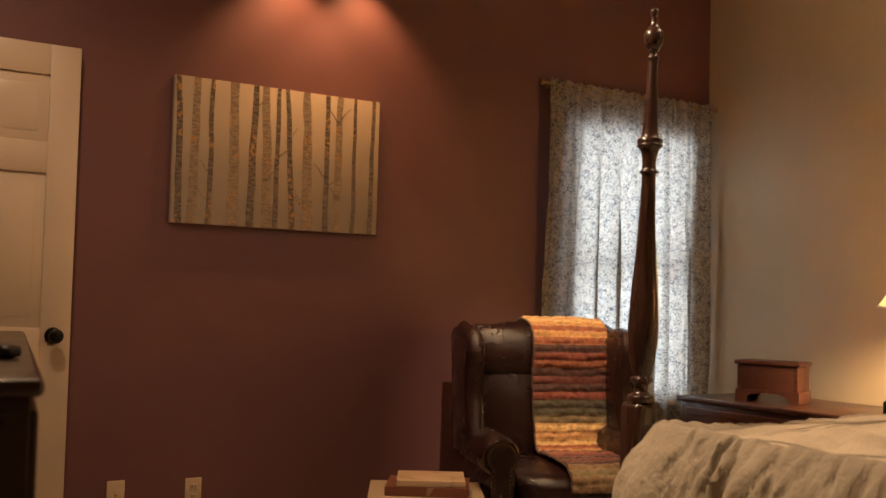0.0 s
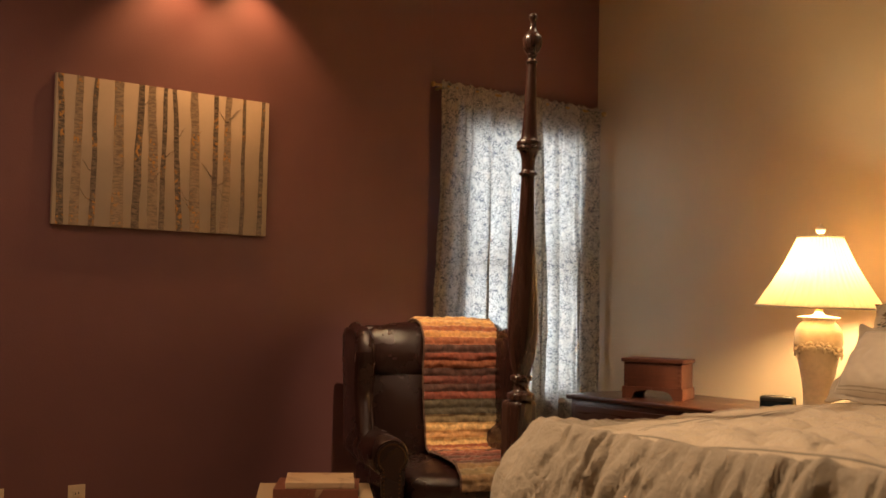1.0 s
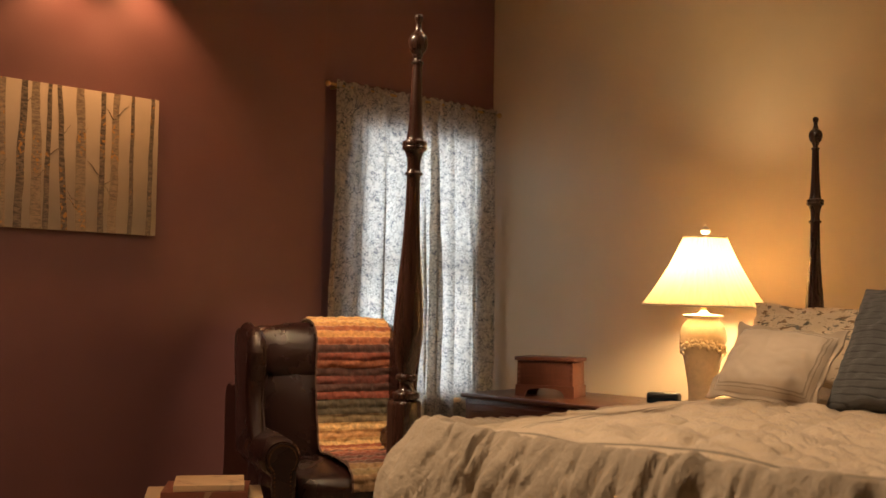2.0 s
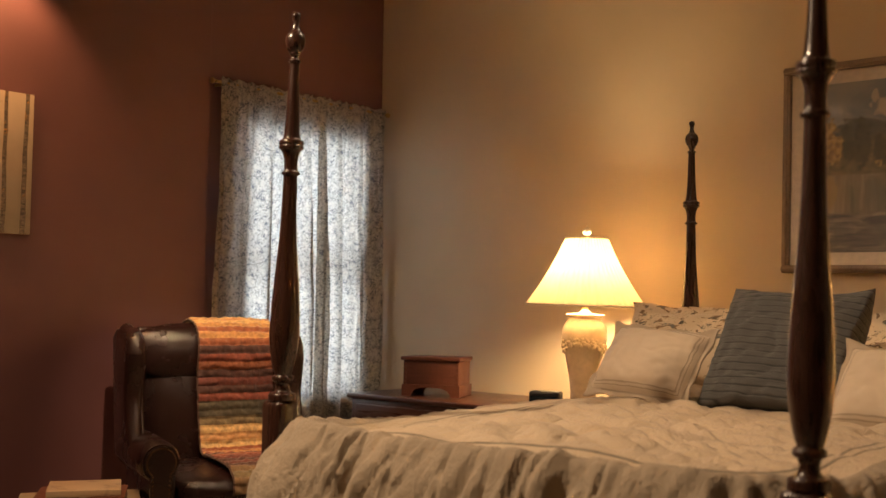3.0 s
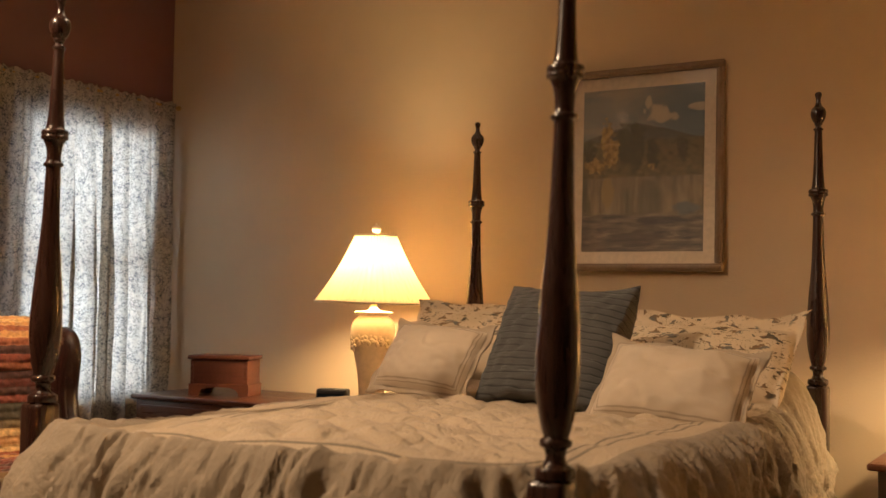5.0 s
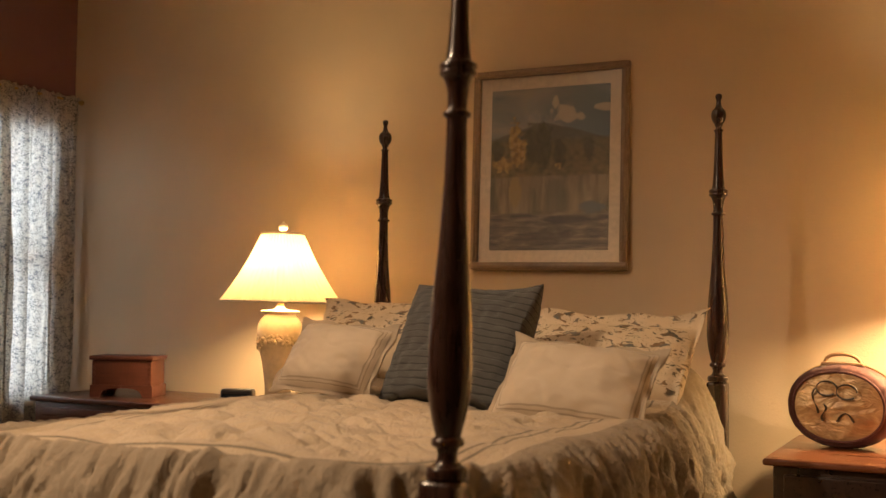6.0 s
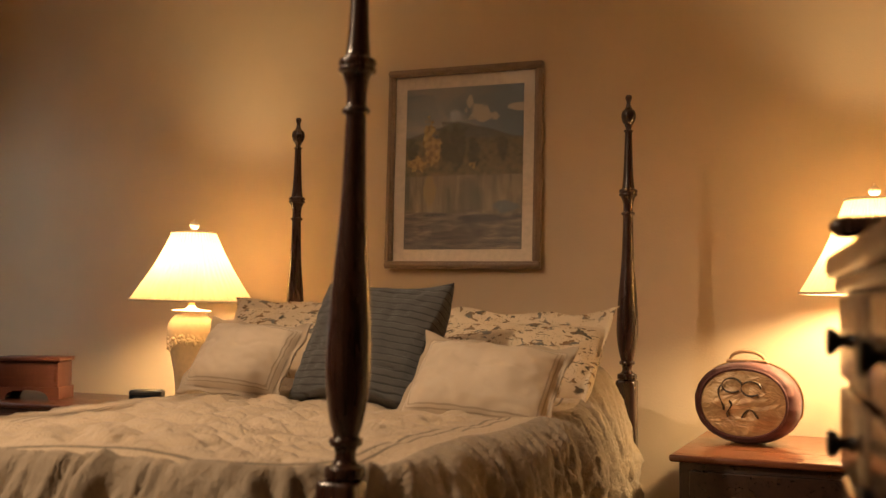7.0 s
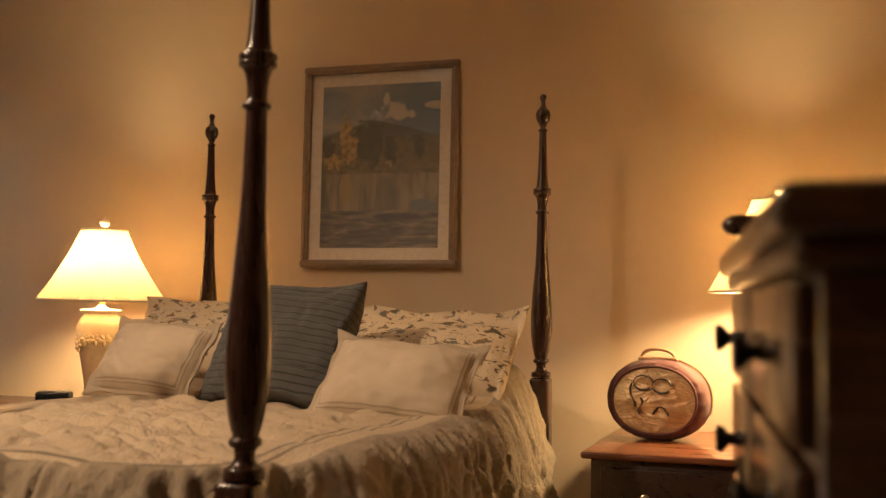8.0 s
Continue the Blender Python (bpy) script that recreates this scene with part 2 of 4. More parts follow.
def window():
    w = tagged(new("window_1"), "white double-hung window glowing with daylight behind patterned curtains", "window", kind="structure")
    w.location = (X - 0.03, (y0 + y1) / 2, z0)
    wy, h = y1 - y0, z1 - z0
    b = box(0.06, 0.05, h, (0, -wy / 2 + 0.025, h / 2))
    box(0.06, 0.05, h, (0, wy / 2 - 0.025, h / 2), 0.004, b)
    box(0.06, wy - 0.1, 0.05, (0, 0, h - 0.025), 0.004, b)
    box(0.06, wy - 0.1, 0.05, (0, 0, 0.025), 0.004, b)
    box(0.05, wy - 0.1, 0.04, (0, 0, h / 2), 0.004, b)
    part("window_frame", b, WHITE, w)
    part("window_sill", box(0.1, wy + 0.06, 0.025, (0.035, 0, -0.0135), 0.005), WHITE, w)
    for k in (0, 1):
        pane = part("pane", box(0.005, wy - 0.1, h / 2 - 0.075, (-0.01, 0, h * (0.255 + 0.49 * k)), 0), GLASS, w, smooth=0)
        pane.visible_shadow = False
    return w


window()


def curtain_material():
    n = Nodes("curtain_print", 0.85)
    v = n.coords()
    # small dark scrolling vine print on off-white cloth
    leaf = n.ramp(n.noise(n.coords((1, 1, 1.5)), 62, 3, 0.6, 1.6), [(0.49, (0, 0, 0)), (0.57, (1, 1, 1))])
    vine = n.ramp(n.noise(n.coords((1, 1, 0.7)), 24, 2, 0.5, 2.0), [(0.46, (0, 0, 0)), (0.49, (1, 1, 1)), (0.51, (1, 1, 1)), (0.54, (0, 0, 0))])
    keep = n.ramp(n.noise(v, 26, 2), [(0.36, (0.15, 0.15, 0.15)), (0.52, (1, 1, 1))])
    ink = n.mix(1.0, n.mix(1.0, leaf, keep, "MULTIPLY"), n.mix(0.5, (0, 0, 0), vine), "LIGHTEN")
    col = n.mix(ink, (0.58, 0.52, 0.43), (0.135, 0.132, 0.138))
    n.base(col)
    n.bump(n.noise(v, 500, 2), 0.15, 0.002)
    t = n.add("ShaderNodeBsdfTranslucent")
    n.link(col, t.inputs["Color"])
    m = n.add("ShaderNodeMixShader")
    m.inputs[0].default_value = 0.55
    n.link(n.bsdf.outputs[0], m.inputs[1])
    n.link(t.outputs[0], m.inputs[2])
    n.link(m.outputs[0], n.out.inputs["Surface"])
    return n.mat


CURTAIN = curtain_material()
ROD_Z, ROD_X = 2.315, WALL_W + 0.045


def curtain(ya, yb, folds, seed, flare=0.0, bottom=0.18):
    """A gathered cloth panel: soft irregular folds, tight under the rod and wider towards the hem."""
    def fn(u, v):
        z = ROD_Z + 0.022 - v * (ROD_Z + 0.022 - bottom)
        ph = 2 * math.pi * folds * (u + 0.035 * noise.noise((u * 6, v * 0.8, seed)) + 0.02 * math.sin(5 * u + seed))
        deep = 0.009 + 0.034 * min(1, v * 2.5)
        swell = 0.35 + 1.3 * abs(noise.noise((u * 5, 0.3, seed + 3)))
        x = ROD_X + 0.012 + deep * swell * math.sin(ph) + 0.004 * math.sin(2.7 * ph + 1) + 0.006 * noise.noise((u * 30, v * 14, seed)) * (1 + v)
        y = ya + (yb - ya) * u + flare * min(1, v * 2) * (u * 2 - 1) + 0.040 * swell * math.sin(ph + 1.3) * min(1, 0.25 + v * 1.6) + 0.01 * noise.noise((u * 4, v * 3, seed + 9))
        if v < 0.012:
            x = ROD_X + 0.014 + 0.006 * math.sin(ph)
            z += 0.006 * math.sin(2.3 * ph)
        return x, y, z
    ob = part("curtain", sheet(170, 70, fn), CURTAIN)
    return tagged(ob, "off-white cotton curtain panel printed with small dark vines", "curtain", "window curtains")


curtain(3.752, 4.46, 5.0, 1.7, 0.045)
curtain(4.44, 4.97, 3.6, 5.2, 0.012)

rod = thing("curtain_rod", pose(ROD_X, 0, ROD_Z), "thin bronze curtain rod with small ball finials", "curtain rod")
part("rod", tube([(0, 3.735, 0), (0, 4.978, 0)], 0.008), BRASS, rod)
for yy, s in ((3.732, -1), (4.980, 1)):
    part("finial", lathe(smooth_profile([(0.005, 0), (0.009, 0.004), (0.007, 0.008), (0.015, 0.016), (0.013, 0.026), (0.002, 0.031)]), 16, (0, yy, 0), turn=pose(0, 0, 0, -90 * s)), BRASS, rod)
for yy in (3.78, 4.955):
    part("bracket", box(ROD_X - X, 0.012, 0.012, ((X - ROD_X) / 2, yy, -0.010), 0.002), BRASS, rod)

# ---- trims of the added fill downlights, wall-wash spotlights ----


def spotlight(x, y):
    t = thing("added_fill_spotlight", pose(x, y, CEIL - 0.001), "white recessed trim of an added, unseen fill spotlight", "spotlight", "ceiling spotlights")
    part("trim", lathe([(0.045, -0.0005), (0.068, -0.0005), (0.070, -0.006), (0.062, -0.010), (0.045, -0.008)], 32), WHITE, t)


for xy in FILL_DOWNLIGHTS:
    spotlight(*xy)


def hanging_spotlight(x, y):
    t = thing("ceiling_spotlight", pose(x, y, SPOT_Z), "small white can spotlight on a short stem washing the wall", "spotlight", "wall-wash spotlights")
    part("can", lathe(smooth_profile([(0.030, 0.022), (0.033, 0.020), (0.034, 0.05), (0.032, 0.10), (0.020, 0.112), (0.006, 0.116)], 4), 28), WHITE, t)
    part("stem", lathe([(0.006, 0.112), (0.006, CEIL - SPOT_Z - 0.012)], 12), NICKEL, t)
    part("canopy", lathe([(0.010, CEIL - SPOT_Z - 0.018), (0.045, CEIL - SPOT_Z - 0.012), (0.048, CEIL - SPOT_Z - 0.0005)], 28), WHITE, t)


for xy in SPOTS:
    hanging_spotlight(*xy)

# ---- bed ----
TURNED = smooth_profile([(0.0375, 0.0), (0.0378, 0.012), (0.036, 0.018), (0.031, 0.020), (0.022, 0.026), (0.0185, 0.040), (0.022, 0.052), (0.029, 0.056), (0.0305, 0.062),
                         (0.029, 0.068), (0.0235, 0.072), (0.027, 0.085), (0.034, 0.115), (0.0405, 0.165), (0.0415, 0.205), (0.0395, 0.26), (0.035, 0.33), (0.029, 0.40),
                         (0.0245, 0.46), (0.0215, 0.53), (0.0198, 0.60), (0.0192, 0.640), (0.024, 0.643), (0.0265, 0.648), (0.024, 0.653), (0.0195, 0.656), (0.0185, 0.672),
                         (0.021, 0.695), (0.028, 0.714), (0.034, 0.718), (0.0355, 0.724), (0.033, 0.728), (0.0355, 0.732), (0.0340, 0.740), (0.026, 0.744), (0.0225, 0.756),
                         (0.0195, 0.79), (0.0165, 0.85), (0.0145, 0.92), (0.0138, 0.948), (0.0175, 0.951), (0.0175, 0.956), (0.0125, 0.959), (0.0105, 0.966), (0.015, 0.972),
                         (0.015, 0.977), (0.020, 0.982), (0.0265, 0.996), (0.028, 1.012), (0.024, 1.026), (0.014, 1.036), (0.0095, 1.048), (0.0085, 1.062), (0.0115, 1.070),
                         (0.0125, 1.077), (0.010, 1.084), (0.002, 1.087)], 3)
BLOCK_TOP = 0.915
# x, y of each post, how far its turning is drawn out below and above the upper ring, and that ring's height
POSTS = ((-2.170, 2.345, 0.967, 1.045, 1.632), (-2.105, 4.540, 1.0, 1.0, 1.635), (-0.640, 2.245, 1.030, 1.040, 1.633), (-0.678, 4.600, 0.975, 1.065, 1.630))
bed = thing("four_poster_bed", pose(-1.38, 3.4, 0), "dark mahogany four-poster bed with turned posts, made up", "bed")


def in_bed(x, y, z=0.0):
    return x + 1.38, y - 3.4, z


for px, py, k, up, ring in POSTS:
    low = ring - 0.72 * k
    lean = Matrix.Shear("XY", 4, (0.016, 0.006)) if py < 3 else Matrix.Shear("XY", 4, (0.004, 0.0))
    lean = Matrix.Translation((0, 0, 0.72 * k)) @ lean @ Matrix.Translation((0, 0, -0.72 * k))
    post = part("bedpost", lathe([(r, z * k if z < 0.72 else 0.72 * k + (z - 0.72) * up) for r, z in TURNED], 40, in_bed(px, py, low), turn=lean), MAHOGANY, bed)
    off = lean @ Vector((0, 0, -0.3))
    part("post_block", box(0.076, 0.076, low - 0.30, in_bed(px + off.x, py + off.y, (low + 0.30) / 2 - 0.002), 0.014, segments=3), MAHOGANY, post)
    part("post_foot", lathe(smooth_profile([(0.022, 0), (0.03, 0.02), (0.026, 0.06), (0.036, 0.14), (0.04, 0.22), (0.03, 0.28), (0.037, 0.30)]), 24, in_bed(px + off.x, py + off.y, 0)), MAHOGANY, post)
# headboard with a scrolled top between the head posts
pts = [(-0.69, 0.35), (-0.69, 0.87)]
for i in range(41):
    s = -1 + i / 20
    pts.append((0.66 * s, 0.88 + 0.15 * (1 - abs(s) ** 9) + 0.06 * (0.5 + 0.5 * math.cos(math.pi * s))))
pts += [(0.69, 0.87), (0.69, 0.35)]
part("headboard", extrude_outline(pts, 0.03, 0.004, m=Matrix.Translation((-0.004, 4.53 - 3.4, 0))), MAHOGANY, bed)
for sx in (-0.70, 0.70):
    part("side_rail", box(0.03, 2.2, 0.16, (sx, 0, 0.40), 0.005), MAHOGANY, bed)
part("foot_rail", box(1.38, 0.03, 0.16, in_bed(-1.374, 2.262, 0.40), 0.005), MAHOGANY, bed)
mat = thing("mattress", pose(-1.38, 3.39, 0.30), "white mattress under the comforter on the bed", "mattress")
part("pad", box(1.30, 2.12, 0.44, (0, 0, 0.22), 0.06, segments=4), fabric("mattress_cloth", (0.7, 0.66, 0.6)), mat)


def comforter_material(name, dark, light, lined):
    n = Nodes(name, 0.8)
    v = n.coords()
    col = n.ramp(n.noise(v, 7, 4), [(0.3, dark), (0.7, light)])
    if lined:
        d = n.math("ADD", n.attr("edge"), n.math("MULTIPLY", n.noise(v, 4, 2), 0.012))
        for at in (0.215, 0.245):
            col = n.mix(n.math("LESS_THAN", n.math("ABSOLUTE", n.math("SUBTRACT", d, at)), 0.005), col, shade(dark, 0.45))
    n.base(col)
    n.bump(n.math("ADD", n.noise(v, 260, 2), n.math("ADD", n.math("MULTIPLY", n.noise(v, 40, 4), 3.0), n.math("MULTIPLY", n.noise(n.coords((1, 0.6, 0.45)), 26, 3, 0.6, 1.5), 5.0))), 0.38, 0.007)
    n.bsdf.inputs["Sheen Weight"].default_value = 0.15
    return n.mat


def billow(x, y, z):
    """Puffed cloth: rounded swellings with sharp creases between them."""
    return 2 * min(1.0, 2.4 * abs(noise.noise((x, y, z)))) ** 0.8 - 0.9


def ridge(x, y, z):
    """Gathered cloth: rounded narrow crests with broad troughs between them, 0 to 1."""
    return max(0.0, 1 - math.sqrt((2.6 * noise.noise((x, y, z))) ** 2 + 0.02)) ** 1.2


def crease(x, y, z):
    """A narrow drawn-in line, 0 to 1."""
    return math.exp(-(noise.noise((x, y, z)) / 0.075) ** 2)


def step(a, b, x):
    t = max(0.0, min(1.0, (x - a) / (b - a)))
    return t * t * (3 - 2 * t)


def comforter():
    """A thick cover as rings from the middle of the top out over the edge and down the sides."""
    cx, cy = -1.355, 3.335
    hx, hy = 0.765, 1.175
    radii = (0.16, 0.16, 0.16, 0.27)
    corners = ((1, 1), (-1, 1), (-1, -1), (1, -1))
    top, hem, K = 0.872, 0.16, 960
    prof = [(-0.71 + 0.71 * (i / 44) ** 0.85, top, 0.13 + 0.71 - 0.71 * (i / 44) ** 0.85) for i in range(44)]
    for i in range(21):
        a = math.pi / 2 * i / 20
        prof.append((0.15 * math.sin(a), top - 0.20 * (1 - math.cos(a)), 0.13 - 0.2 * i / 20))
    for i in range(1, 41):
        t = i / 40
        prof.append((0.15 + 0.05 * t ** 0.8, top - 0.20 - t * (top - 0.20 - hem), -0.07 - 0.55 * t))
    rings = []
    for o, z, e in prof:
        ring = []
        fall = top - z
        ax, ay = max(hx + o - 0.10, 0.015), max(hy + o - 0.10, 0.45)
        for k in range(K):
            s = k / K * 4
            q = int(s) % 4
            g = s - int(s)
            sg, r0 = corners[q], radii[q]
            r = min(max(0.02, r0 + o), ax * 0.98, ay * 0.98)
            sx, sy = ax - r, ay - r
            # shares of the straight stretches and the corner, taken on the outline
            o1, o3 = (hy - r0, hx - r0) if q % 2 == 0 else (hx - r0, hy - r0)
            oc = r0 * math.pi / 2
            tot = o1 + oc + o3
            a = min(1.0, g * tot / o1)
            ang = max(0.0, min(1.0, (g * tot - o1) / oc))
            b2 = max(0.0, (g * tot - o1 - oc) / o3)
            if q % 2 == 0:
                ccx, ccy = sg[0] * sx * (1 - b2), sg[1] * sy * a
            else:
                ccx, ccy = sg[0] * sx * a, sg[1] * sy * (1 - b2)
            turn = (q + ang) * math.pi / 2
            nx, ny = math.cos(turn), math.sin(turn)
            x, y, zz = ccx + r * nx, ccy + r * ny, z
            run = k / K * 7.4
            down = min(1.0, fall * 4)
            # ruched folds on the border and the sides, running outwards and aslant, broken by cross buckles
            w = step(0.15, 0.03, e)
            warp = noise.noise((run * 2.1, e * 3.4, 5.0))
            lane = run + 0.55 * (0.15 - e) + 0.11 * warp
            f1 = noise.noise((lane * 5.0, e * 0.9, 1.0))
            f2 = ridge(lane * 8.5 + 0.8 * warp, e * 1.3, 4.0)
            c1 = crease(lane * 6.5 + 0.6 * warp + e * 2.0, e * 1.5, 15.0)
            c2 = crease(lane * 12 - e * 5.0, e * 2.6 + warp, 18.0)
            f3 = ridge(lane * 20 - e * 4.0, e * 2.2 + warp, 9.0)
            cross = ridge(run * 6 + e * 9, e * 10 + 1.5 * warp, 12.0)
            gather = 0.7 + 0.9 * abs(noise.noise((run * 0.9, 0.2, 3.0)))
            push = w * gather * (0.020 * f1 + 0.026 * f2 + 0.024 * f3 + 0.024 * cross - 0.030 * c1 - 0.028 * c2 - 0.014) * (0.60 + 0.55 * down) * (1 - 0.45 * step(0.0, 0.9, y))
            x += nx * push * (0.35 + 0.65 * down)
            y += ny * push * (0.25 + 0.75 * down)
            zz += push * (1 - down) * 1.0
            # soft rumples on the top
            X0, Y0, flat = x + cx, y + cy, 1 - min(1.0, fall * 5)
            zz += flat * (0.012 * fbm(X0 * 2.2, Y0 * 2.2, 2.0, 2) + 0.011 * step(0.05, 0.4, e) * billow(X0 * 2.6 + Y0, Y0 * 4.5, 3.0) + step(0.22, 0.36, e) * (0.0095 * billow(X0 * 6 + Y0 * 2, Y0 * 11 + X0 * 2, 6.0) + 0.0060 * billow(X0 * 13, Y0 * 24, 8.0)))
            # a valley behind the rolled foot edge, and lower towards the middle of the bed
            foot = step(-0.6, -1.0, y)
            zz += foot * flat * (0.030 * math.exp(-((e - 0.085) / 0.035) ** 2) - 0.030 * math.exp(-((e - 0.175) / 0.05) ** 2))
            zz += flat * (0.012 - 0.010 * step(-0.3, 0.6, y))
            # it lies over the sleeping pillows at the head
            zz += 0.118 * step(0.60, 0.98, y) * (1 - min(1.0, fall * 1.6)) * (1 - 0.25 * step(0.55, 0.80, x))
            # the far foot corner hangs out round its post, the near side bellies out towards the head
            y -= 0.03 * step(0.1, -0.75, x) * step(-0.85, -1.15, y) * step(0.0, 0.12, fall)
            y -= 0.02 * step(-0.85, -1.15, y)
            x += 0.05 * step(-0.62, -0.8, x) * step(-0.5, -1.1, y) * step(0.0, 0.12, fall)
            x -= 0.055 * step(0.55, 0.8, x) * step(0.2, 0.9, y) * (1 - 0.6 * step(0.05, 0.45, fall))
            ring.append((x, y, zz, e))
        rings.append(ring)
    seam = min(i for i, (o, z, e) in enumerate(prof) if e < 0.140)
    cover = thing("comforter", pose(cx, cy, 0), "rumpled taupe comforter with lighter cream middle panel on bed", "comforter")
    for name, rows, material, tag in (("middle_panel", rings[:seam + 1], comforter_material("cream_comforter_cloth", (0.44, 0.345, 0.235), (0.53, 0.42, 0.295), True), "cream middle panel with stitched lines"),
                                      ("border", rings[seam:], comforter_material("taupe_comforter_cloth", (0.255, 0.198, 0.135), (0.325, 0.254, 0.175), False), "taupe ruched border and drop")):
        bm = bmesh.new()
        lay = bm.verts.layers.float.new("edge")
        made = []
        for ring in rows:
            line = []
            for x, y, z, e in ring:
                v = bm.verts.new((x, y, z))
                v[lay] = e
                line.append(v)
            made.append(line)
        for a, c in zip(made, made[1:]):
            for k in range(K):
                bm.faces.new((a[k], a[(k + 1) % K], c[(k + 1) % K], c[k]))
        if name == "middle_panel":
            # close the narrow slit in the middle
            for k in range(-K // 4, K // 4):
                ids = list(dict.fromkeys((k % K, (k + 1) % K, (K // 2 - k - 1) % K, (K // 2 - k) % K)))
                bm.faces.new([made[0][i] for i in ids])
        part(name, bm, material, cover, tag, smooth=80)


comforter()

# ---- pillows ----


def pillow_mesh(w, h, t, flange=0.0, seed=0.0, ribs=0, n=46, tuck=0.0):
    """A stuffed cushion standing in x, z with y as its thickness; ribs are pleats across it."""
    drawn = 3.0 if ribs else 1.9
    bm = bmesh.new()
    lay = bm.verts.layers.float.new("edge")
    side = {}
    for s in (1, -1):
        g = []
        for i in range(n + 1):
            row = []
            for j in range(n + 1):
                u, v = 2 * i / n - 1, 2 * j / n - 1
                iw, ih = w / 2 - flange, h / 2 - flange
                x, z = u * w / 2, v * h / 2
                # the outline draws in between the corners
                x *= 1 - drawn * 0.045 * (1 - v * v) * abs(u) ** 3
                z *= 1 - drawn * 0.055 * (1 - u * u) * abs(v) ** 3
                x *= 1 - tuck * (1 - v) / 2 * (u > 0)
                uu, vv = min(1, abs(x) / iw), min(1, abs(z) / ih)
                puff = max(0.0, (1 - uu ** 2.6) * (1 - vv ** 2.6)) ** 0.55
                dent = 0.11 * fbm(u * 2.2 + seed, v * 2.2, seed, 3) + 0.34 * (1 - puff) * noise.noise((u * 7, v * 7, seed)) - 0.10 * crease(u * 2.0 + v, v * 2.0 - u, seed + 4) * puff
                y = s * (t / 2 * puff * (1 + dent) + 0.003)
                if ribs:
                    y += s * 0.004 * abs(math.sin(math.pi * ribs * (v + 1) / 2 + 0.2 * noise.noise((u * 3, v * 4, seed)))) * (0.3 + puff)
                if ribs:
                    y -= 0.05 * max(0.0, u * v) ** 3 * (v > 0)
                if flange:
                    out = max(0.0, max((abs(x) - iw), (abs(z) - ih)) / flange)
                    y += (0.10 * flange + 0.010) * out * math.sin(9 * (u + v) + seed * 3) + 0.30 * flange * out * noise.noise((u * 5, v * 5, seed + 1))
                    if tuck:
                        bend = max(0.0, x - iw * (1 - tuck * (1 - v) / 2)) / flange
                        x -= 0.55 * flange * bend
                        y -= flange * bend * (0.75 - 0.35 * v)
                vert = bm.verts.new((x, y, z))
                vert[lay] = min(w / 2 - abs(x), h / 2 - abs(z))
                row.append(vert)
            g.append(row)
        for i in range(n):
            for j in range(n):
                bm.faces.new((g[i][j], g[i + 1][j], g[i + 1][j + 1], g[i][j + 1]))
        side[s] = g
    rim = lambda g: [g[i][0] for i in range(n)] + [g[n][j] for j in range(n)] + [g[i][n] for i in range(n, 0, -1)] + [g[0][j] for j in range(n, 0, -1)]
    a, c = rim(side[1]), rim(side[-1])
    for k in range(len(a)):
        bm.faces.new((a[k], a[(k + 1) % len(a)], c[(k + 1) % len(a)], c[k]))
    return bm


def cream_pillow_material():
    n = Nodes("cream_pillow_cloth", 0.75)
    v = n.coords()
    d = n.attr("edge")
    col = n.ramp(n.noise(v, 8, 3), [(0.3, (0.51, 0.415, 0.305)), (0.7, (0.59, 0.485, 0.36))])
    border = n.ramp(n.noise(v, 8, 3), [(0.3, (0.38, 0.30, 0.215)), (0.7, (0.46, 0.37, 0.265))])
    col = n.mix(n.math("LESS_THAN", d, 0.030), col, border)
    for at, wide in ((0.029, 0.0020), (0.041, 0.0012), (0.050, 0.0020)):
        col = n.mix(n.math("LESS_THAN", n.math("ABSOLUTE", n.math("SUBTRACT", d, at)), wide), col, (0.36, 0.29, 0.215))
    n.base(col)
    n.bump(n.math("ADD", n.noise(v, 500, 2), n.math("MULTIPLY", n.noise(v, 30, 3), 2.0)), 0.15, 0.004)
    n.bsdf.inputs["Sheen Weight"].default_value = 0.15
    return n.mat


def floral_material():
    """Cream cotton with scattered olive and rust leaf sprigs."""
    n = Nodes("floral_cloth", 0.8)
    v = n.coords()
    base = n.ramp(n.noise(v, 6, 3), [(0.3, (0.60, 0.48, 0.33)), (0.7, (0.70, 0.57, 0.40))])
    vv = n.coords((1.0, 0.2, 2.2), (0, 35, 0))
    leaf = n.ramp(n.noise(vv, 27, 2, 0.45, 0.8), [(0.565, (0, 0, 0)), (0.585, (1, 1, 1))])
    zone = n.ramp(n.noise(v, 9, 2), [(0.38, (0, 0, 0)), (0.44, (1, 1, 1))])
    tone = n.ramp(n.noise(v, 14, 2), [(0.40, (0.10, 0.085, 0.06)), (0.50, (0.26, 0.15, 0.07)), (0.62, (0.17, 0.16, 0.14))])
    vw = n.coords((2.2, 0.2, 1.0), (0, -25, 0))
    twig = n.ramp(n.noise(vw, 20, 2, 0.4, 1.5), [(0.495, (0, 0, 0)), (0.505, (1, 1, 1)), (0.515, (0, 0, 0))])
    ink = n.mix(1.0, n.mix(1.0, leaf, twig, "LIGHTEN"), zone, "MULTIPLY")
    n.base(n.mix(ink, base, tone))
    n.bump(n.math("ADD", n.noise(v, 500, 2), n.math("MULTIPLY", n.noise(v, 22, 3), 2.0)), 0.18, 0.004)
    return n.mat


CREAM, FLORAL = cream_pillow_material(), floral_material()


